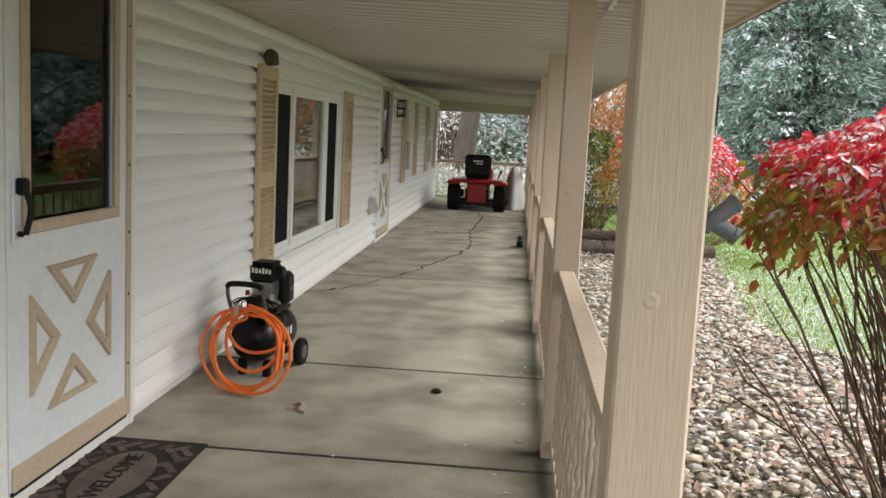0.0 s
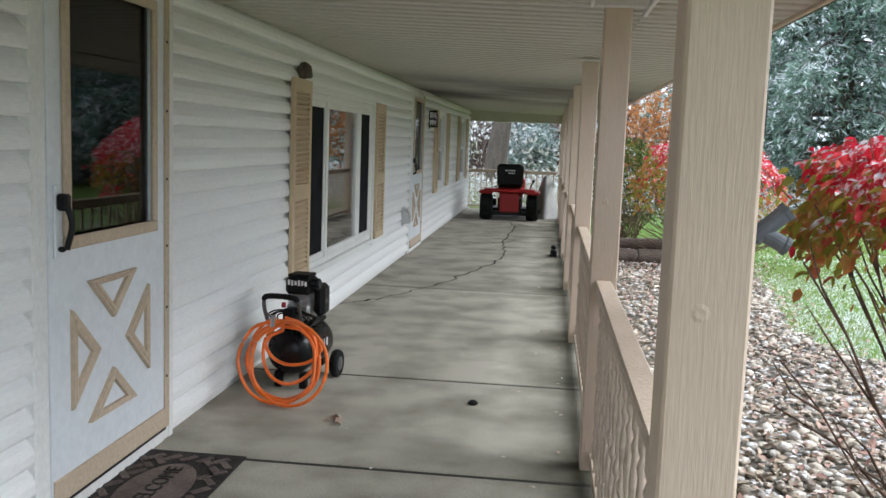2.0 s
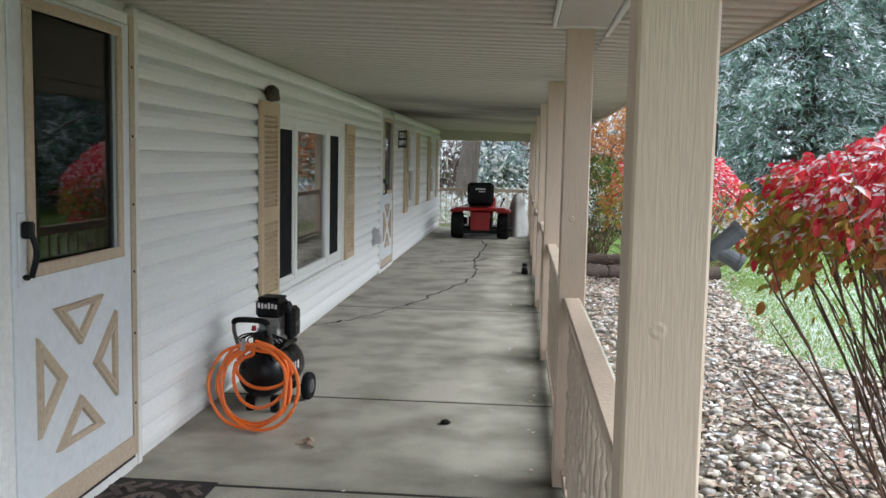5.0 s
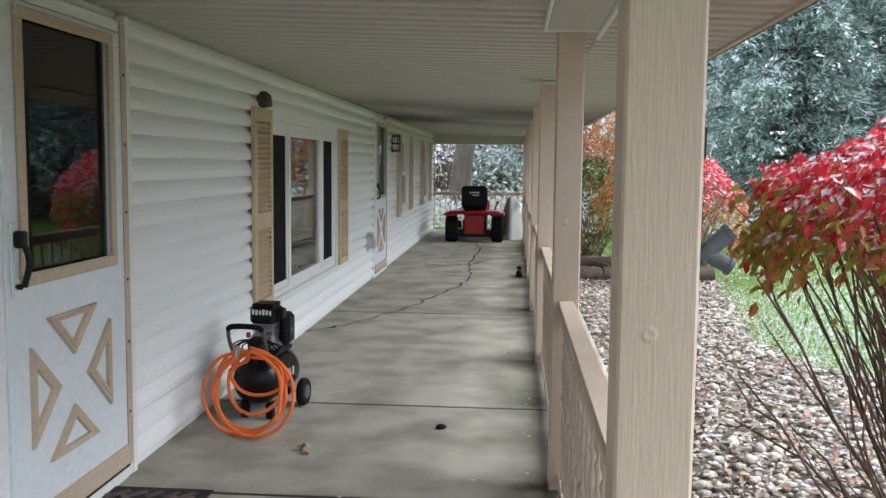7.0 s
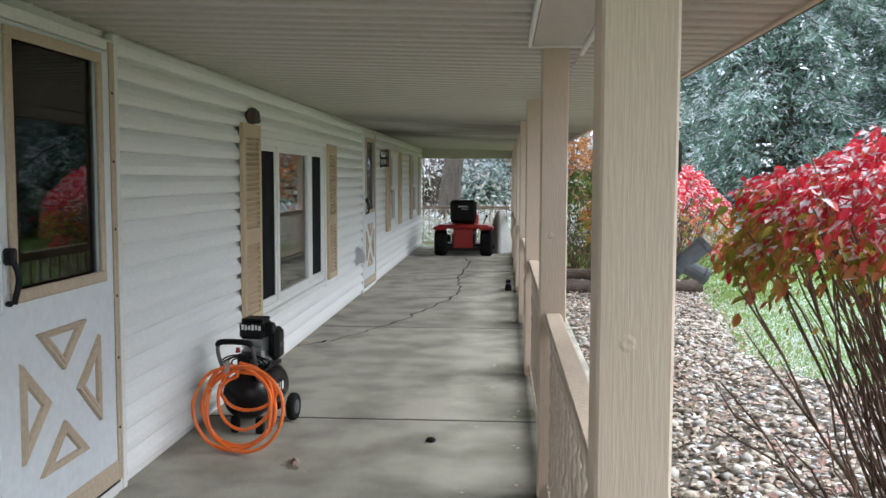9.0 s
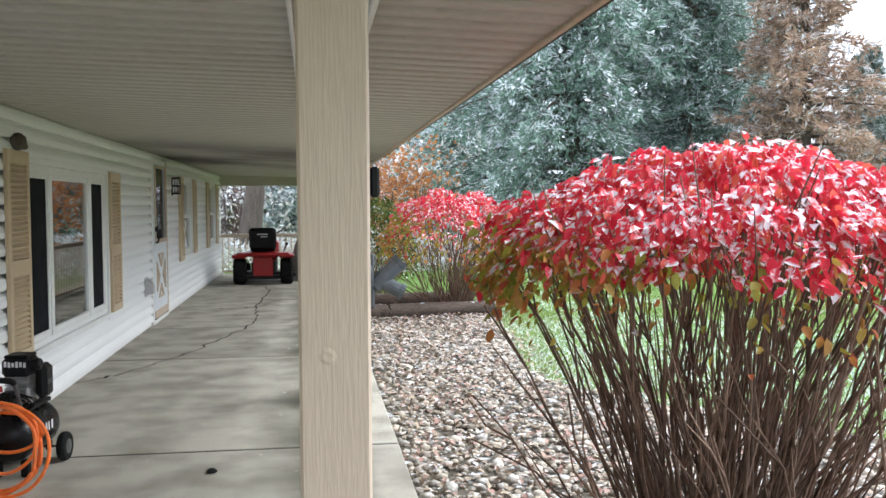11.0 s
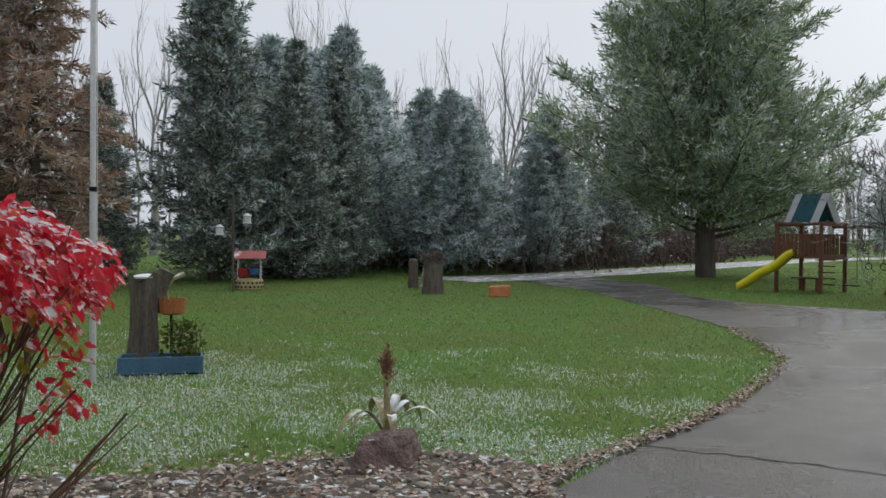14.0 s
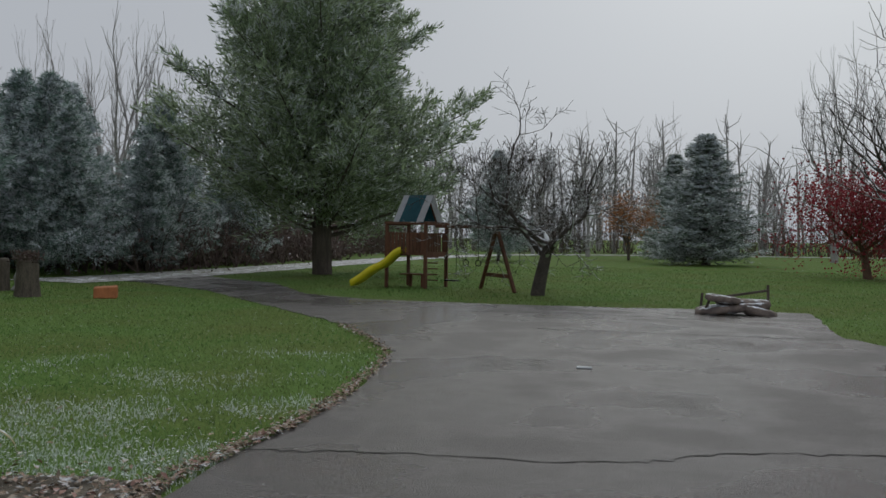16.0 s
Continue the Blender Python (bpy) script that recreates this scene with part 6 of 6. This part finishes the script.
# heap of discarded furniture on the asphalt
jk = thing("discarded_cushions", (22.75, -1.45, GROUND + 0.012), "soaked heap of discarded cushions and a broken chair frame", "junk", rz=6)
for k, (x, y, z, a, b, c) in enumerate(((0, 0.1, 0.1, 0.35, 0.75, 0.1), (0.1, -0.15, 0.2, 0.3, 0.55, 0.08), (-0.1, 0.35, 0.24, 0.28, 0.35, 0.08), (-0.15, -0.4, 0.12, 0.3, 0.35, 0.11))):
    bm = bmesh.new()
    bmesh.ops.create_icosphere(bm, subdivisions=3, radius=1)
    for vtx in bm.verts:
        q = vtx.co
        q = Vector([math.copysign(abs(t) ** 0.55, t) for t in q])
        q *= 1 + 0.12 * noise.noise(vtx.co * 2.2 + Vector((k, 0, 0)))
        vtx.co = Vector((q.x * a, q.y * b, q.z * c)) + Vector((x, y, z))
    bm.transform(Matrix.Translation((0, 0, 0.04)) @ Matrix.Rotation(0.12 * (k - 1), 4, "X"))
    part("cushion", bm, M_CUSHION, jk, smooth=True)
for a, b in (((0.2, -0.68, 0), (0.2, -0.66, 0.62)), ((0.2, 0.72, 0), (0.2, 0.68, 0.42)), ((0.2, -0.66, 0.5), (0.2, 0.3, 0.34)), ((-0.2, 0.72, 0.0), (-0.25, 0.6, 0.3))):
    beam("chair_frame", a, b, 0.06, 0.05, M_BARK, jk)

lt2 = thing("paper_scrap", (13.7, 1.0, GROUND + 0.014), "pale crumpled scrap on the wet asphalt", "litter")
part("scrap", boxes(((-0.05, -0.09, 0), (0.05, 0.09, 0.02)), bevel=0.01), M_CANVAS, lt2)

# ---- trees ----
spruce = at(conifer("spruce_tree", "large dark spruce with snow along its drooping sprays", 11, 17, 4.2, 0.2, 190, 200, 0.27, M_SPRUCE, droop=0.42, rise=0.12, lift=-0.3, sag=0.7), 9.3, 25.5)
again(spruce, 13.6, 27.0, 120, 0.95)
again(spruce, 16.5, 31.0, 230, 1.0, 1.05)
again(spruce, 8.5, 40.0, 45, 0.85)
rust = at(conifer("larch_tree", "rust-brown thin conifer standing behind the flagpole", 12, 11.5, 2.7, 0.4, 150, 170, 0.24, M_RUST, droop=0.2, rise=0.1, gaps=0.3, sag=0.2), 14.8, 22.5)
cedar = at(conifer("cedar_tree", "tall dense dark evergreen at the lawn edge", 13, 11.0, 2.3, 0.1, 190, 190, 0.25, M_DARKCON, droop=-0.05, rise=0.25, shape=0.74, gaps=0.25, lift=0.2, sag=0.1, bough=0.36), 21.5, 23.6)
again(cedar, 24.0, 22.5, 60, 0.72)
again(cedar, 18.6, 26.0, 160, 0.55)
again(cedar, 20.0, 27.5, 260, 0.6)
again(cedar, 26.6, 23.0, 200, 0.7)
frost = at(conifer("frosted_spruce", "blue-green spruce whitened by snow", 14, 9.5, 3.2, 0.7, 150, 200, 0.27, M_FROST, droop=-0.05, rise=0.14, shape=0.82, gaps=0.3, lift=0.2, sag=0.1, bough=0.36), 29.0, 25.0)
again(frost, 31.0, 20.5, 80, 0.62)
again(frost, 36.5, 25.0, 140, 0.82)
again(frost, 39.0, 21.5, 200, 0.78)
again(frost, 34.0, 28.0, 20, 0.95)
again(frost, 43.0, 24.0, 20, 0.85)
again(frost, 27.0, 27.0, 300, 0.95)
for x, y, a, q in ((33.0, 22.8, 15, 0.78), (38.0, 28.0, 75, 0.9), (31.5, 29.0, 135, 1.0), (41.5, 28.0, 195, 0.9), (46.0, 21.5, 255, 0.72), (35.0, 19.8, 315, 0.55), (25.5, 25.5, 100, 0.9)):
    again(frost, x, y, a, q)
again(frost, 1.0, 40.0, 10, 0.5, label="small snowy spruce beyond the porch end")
pine = at(conifer("white_pine", "big white pine with upswept feathery boughs", 15, 15.5, 6.1, 1.4, 165, 185, 0.3, M_PINE, droop=-0.34, rise=0.08, shape=0.62, gaps=0.25, trunk_r=0.36, lift=0.5, sag=0.0, bough=0.5), 36.4, 13.0)
again(cedar, 61.0, -2.6, 100, 1.5, 0.72, label="rounded dark evergreen across the lawn")
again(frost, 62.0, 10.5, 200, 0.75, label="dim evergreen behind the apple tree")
again(cedar, 78.0, -1.0, 30, 1.2, 0.75, label="dark evergreen far across the lawn")
apple = at(bare_tree("apple_tree", "leafless apple tree with snow on crooked limbs", 16, 1.3, (-0.05, -0.25), 0.13, 6, 1.25, 5, M_BARKSNOW, up=0.1, reach=1.12), 27.2, 3.35, s=1.25, sz=1.05)
maple = at(bare_tree("maple_tree", "tree with a thick grey trunk beyond the porch end", 17, 2.9, (0.3, 0.4), 0.3, 4, 0.9, 5, M_BARK, up=0.1), 0.1, 27.0)
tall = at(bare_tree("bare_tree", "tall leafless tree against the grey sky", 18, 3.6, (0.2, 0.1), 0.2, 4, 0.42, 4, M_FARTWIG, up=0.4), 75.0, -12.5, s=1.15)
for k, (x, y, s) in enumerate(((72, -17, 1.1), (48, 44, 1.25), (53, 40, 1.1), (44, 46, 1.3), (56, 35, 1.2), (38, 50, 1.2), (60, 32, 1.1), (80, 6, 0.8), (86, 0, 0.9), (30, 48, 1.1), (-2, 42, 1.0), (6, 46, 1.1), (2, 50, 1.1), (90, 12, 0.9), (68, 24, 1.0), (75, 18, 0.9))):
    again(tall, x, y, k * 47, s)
at(bare_tree("oak_sapling", "small tree still holding orange-brown leaves", 19, 2.2, (0, 0.1), 0.16, 3, 0.7, 5, M_BARK, M_RUSTLEAF, 3600, 0.26, up=0.2), 70.0, 2.3, s=0.6)
red = at(bare_tree("maroon_tree", "wide maroon-leaved small tree at the lawn edge", 20, 1.2, (0.1, 0.2), 0.16, 4, 1.15, 6, M_TWIG, M_MAROON, 9000, 0.14, up=0.2, reach=1.5), 44.0, -8.4)
again(red, 46.0, -14.0, 90, 1.1)
again(red, 40.0, -13.0, 200, 1.0)
at(bare_tree("crab_apple", "spreading leafless crab apple with dark twigs", 22, 1.8, (0.1, 0.1), 0.2, 5, 0.9, 5, M_BARKSNOW, up=0.14, reach=1.5), 30.0, -7.2)

M_FROSTBRUSH = mat("snowy_brush", (0.42, 0.4, 0.37), 0.9, 0.2, 0.8, 8, 0, ramp=((0.6, 0.6, 0.6), (0.45, 0.41, 0.36), (0.72, 0.73, 0.75), (0.5, 0.43, 0.35), (0.8, 0.81, 0.83)), snow=0.6, thin=0.5)
# brushy thicket and far woods
rng = np.random.default_rng(40)
lists = []
lines = [((26, 27), (50, 30), 260, 2.4), ((34, 21), (60, 22), 260, 2.2), ((58, 24), (95, 25), 240, 3.0), ((95, 20), (105, -30), 260, 4.0), ((62, -20), (100, -30), 200, 4.0), ((-12, 40), (14, 46), 420, 3.5), ((-14, 30), (-3, 31), 160, 2.5)]
for (a, b), (c, d_), n, h in lines:
    for k in range(n):
        u = rng.random()
        p = np.array([a + (c - a) * u + rng.normal(0, 1.2), b + (d_ - b) * u + rng.normal(0, 1.2), GROUND])
        for j in range(3):
            e = p + np.array([rng.normal(0, 0.5), rng.normal(0, 0.5), h * rng.uniform(0.5, 1.1)])
            lists.append(tube_arrays(np.array([p, (p + e) / 2 + rng.normal(0, 0.15, 3), e]), np.array([0.03, 0.022, 0.008]), 3))
            for q in range(3):
                g = e + (p - e) * rng.uniform(0, 0.6)
                lists.append(tube_arrays(np.array([g, g + rng.normal(0, 0.4, 3) + [0, 0, 0.4]]), np.array([0.014, 0.005]), 3))
tagged(new("thicket", np_mesh("thicket", *merge(lists), M_THICKET)), "brown leafless thicket along the far lawn edge", "brush", kind="stuff")
n = 13000
P = np.stack([rng.uniform(-16, 12, n), rng.uniform(32, 46, n), GROUND + 6.5 * rng.random(n) ** 1.2], 1)
m = 9000
P2 = np.stack([rng.uniform(-9, 8, m), rng.uniform(21, 32, m), GROUND + 0.7 * rng.random(m) ** 2], 1)
P, n = np.concatenate([P, P2]), n + m
d = rand_dirs(rng, n)
L = rng.uniform(0.12, 0.35, n)
tagged(new("snowy_brush", np_mesh("snowy_brush", *cards(P, d, unit(np.cross(d, rand_dirs(rng, n))), L, L * 0.35), M_FROSTBRUSH)), "snow-covered twigs and dead leaves of the woods", "brush", kind="stuff")
P = []
for (a, b), (c, d_), n, h in lines:
    m = n * 16
    u = rng.random(m)
    P.append(np.stack([a + (c - a) * u + rng.normal(0, 1.4, m), b + (d_ - b) * u + rng.normal(0, 1.4, m), GROUND + h * 0.8 * rng.random(m) ** 1.4], 1))
P = np.concatenate(P)
d = rand_dirs(rng, len(P))
L = rng.uniform(0.15, 0.4, len(P))
tagged(new("thicket_leaves", np_mesh("thicket_leaves", *cards(P, d, unit(np.cross(d, rand_dirs(rng, len(P)))), L, L * 0.4), M_THICKET)), "withered brown leaves in the thicket", "brush", kind="stuff")
# distant tree line
lists, P = [], []
for k in range(420):
    a = rng.uniform(-25, 128)
    r = rng.uniform(95, 150)
    p = np.array([2 + r * math.sin(radians(a)), r * math.cos(radians(a)), GROUND])
    if p[0] < -60 or (p[0] < 0 and p[1] < 40):
        continue
    h = rng.uniform(8, 15)
    lists.append(tube_arrays(np.array([p, p + [rng.normal(0, 0.3), rng.normal(0, 0.3), h * 0.5], p + [rng.normal(0, 0.6), rng.normal(0, 0.6), h]]), np.array([0.2, 0.14, 0.04]), 4))
    for j in range(26):
        g = p + [0, 0, h * rng.uniform(0.25, 0.95)]
        w = np.array([rng.normal(0, 1.3), rng.normal(0, 1.3), rng.uniform(0.8, 2.8)])
        lists.append(tube_arrays(np.array([g, g + w * 0.5 + rng.normal(0, 0.2, 3), g + w]), np.array([0.06, 0.04, 0.015]), 3))
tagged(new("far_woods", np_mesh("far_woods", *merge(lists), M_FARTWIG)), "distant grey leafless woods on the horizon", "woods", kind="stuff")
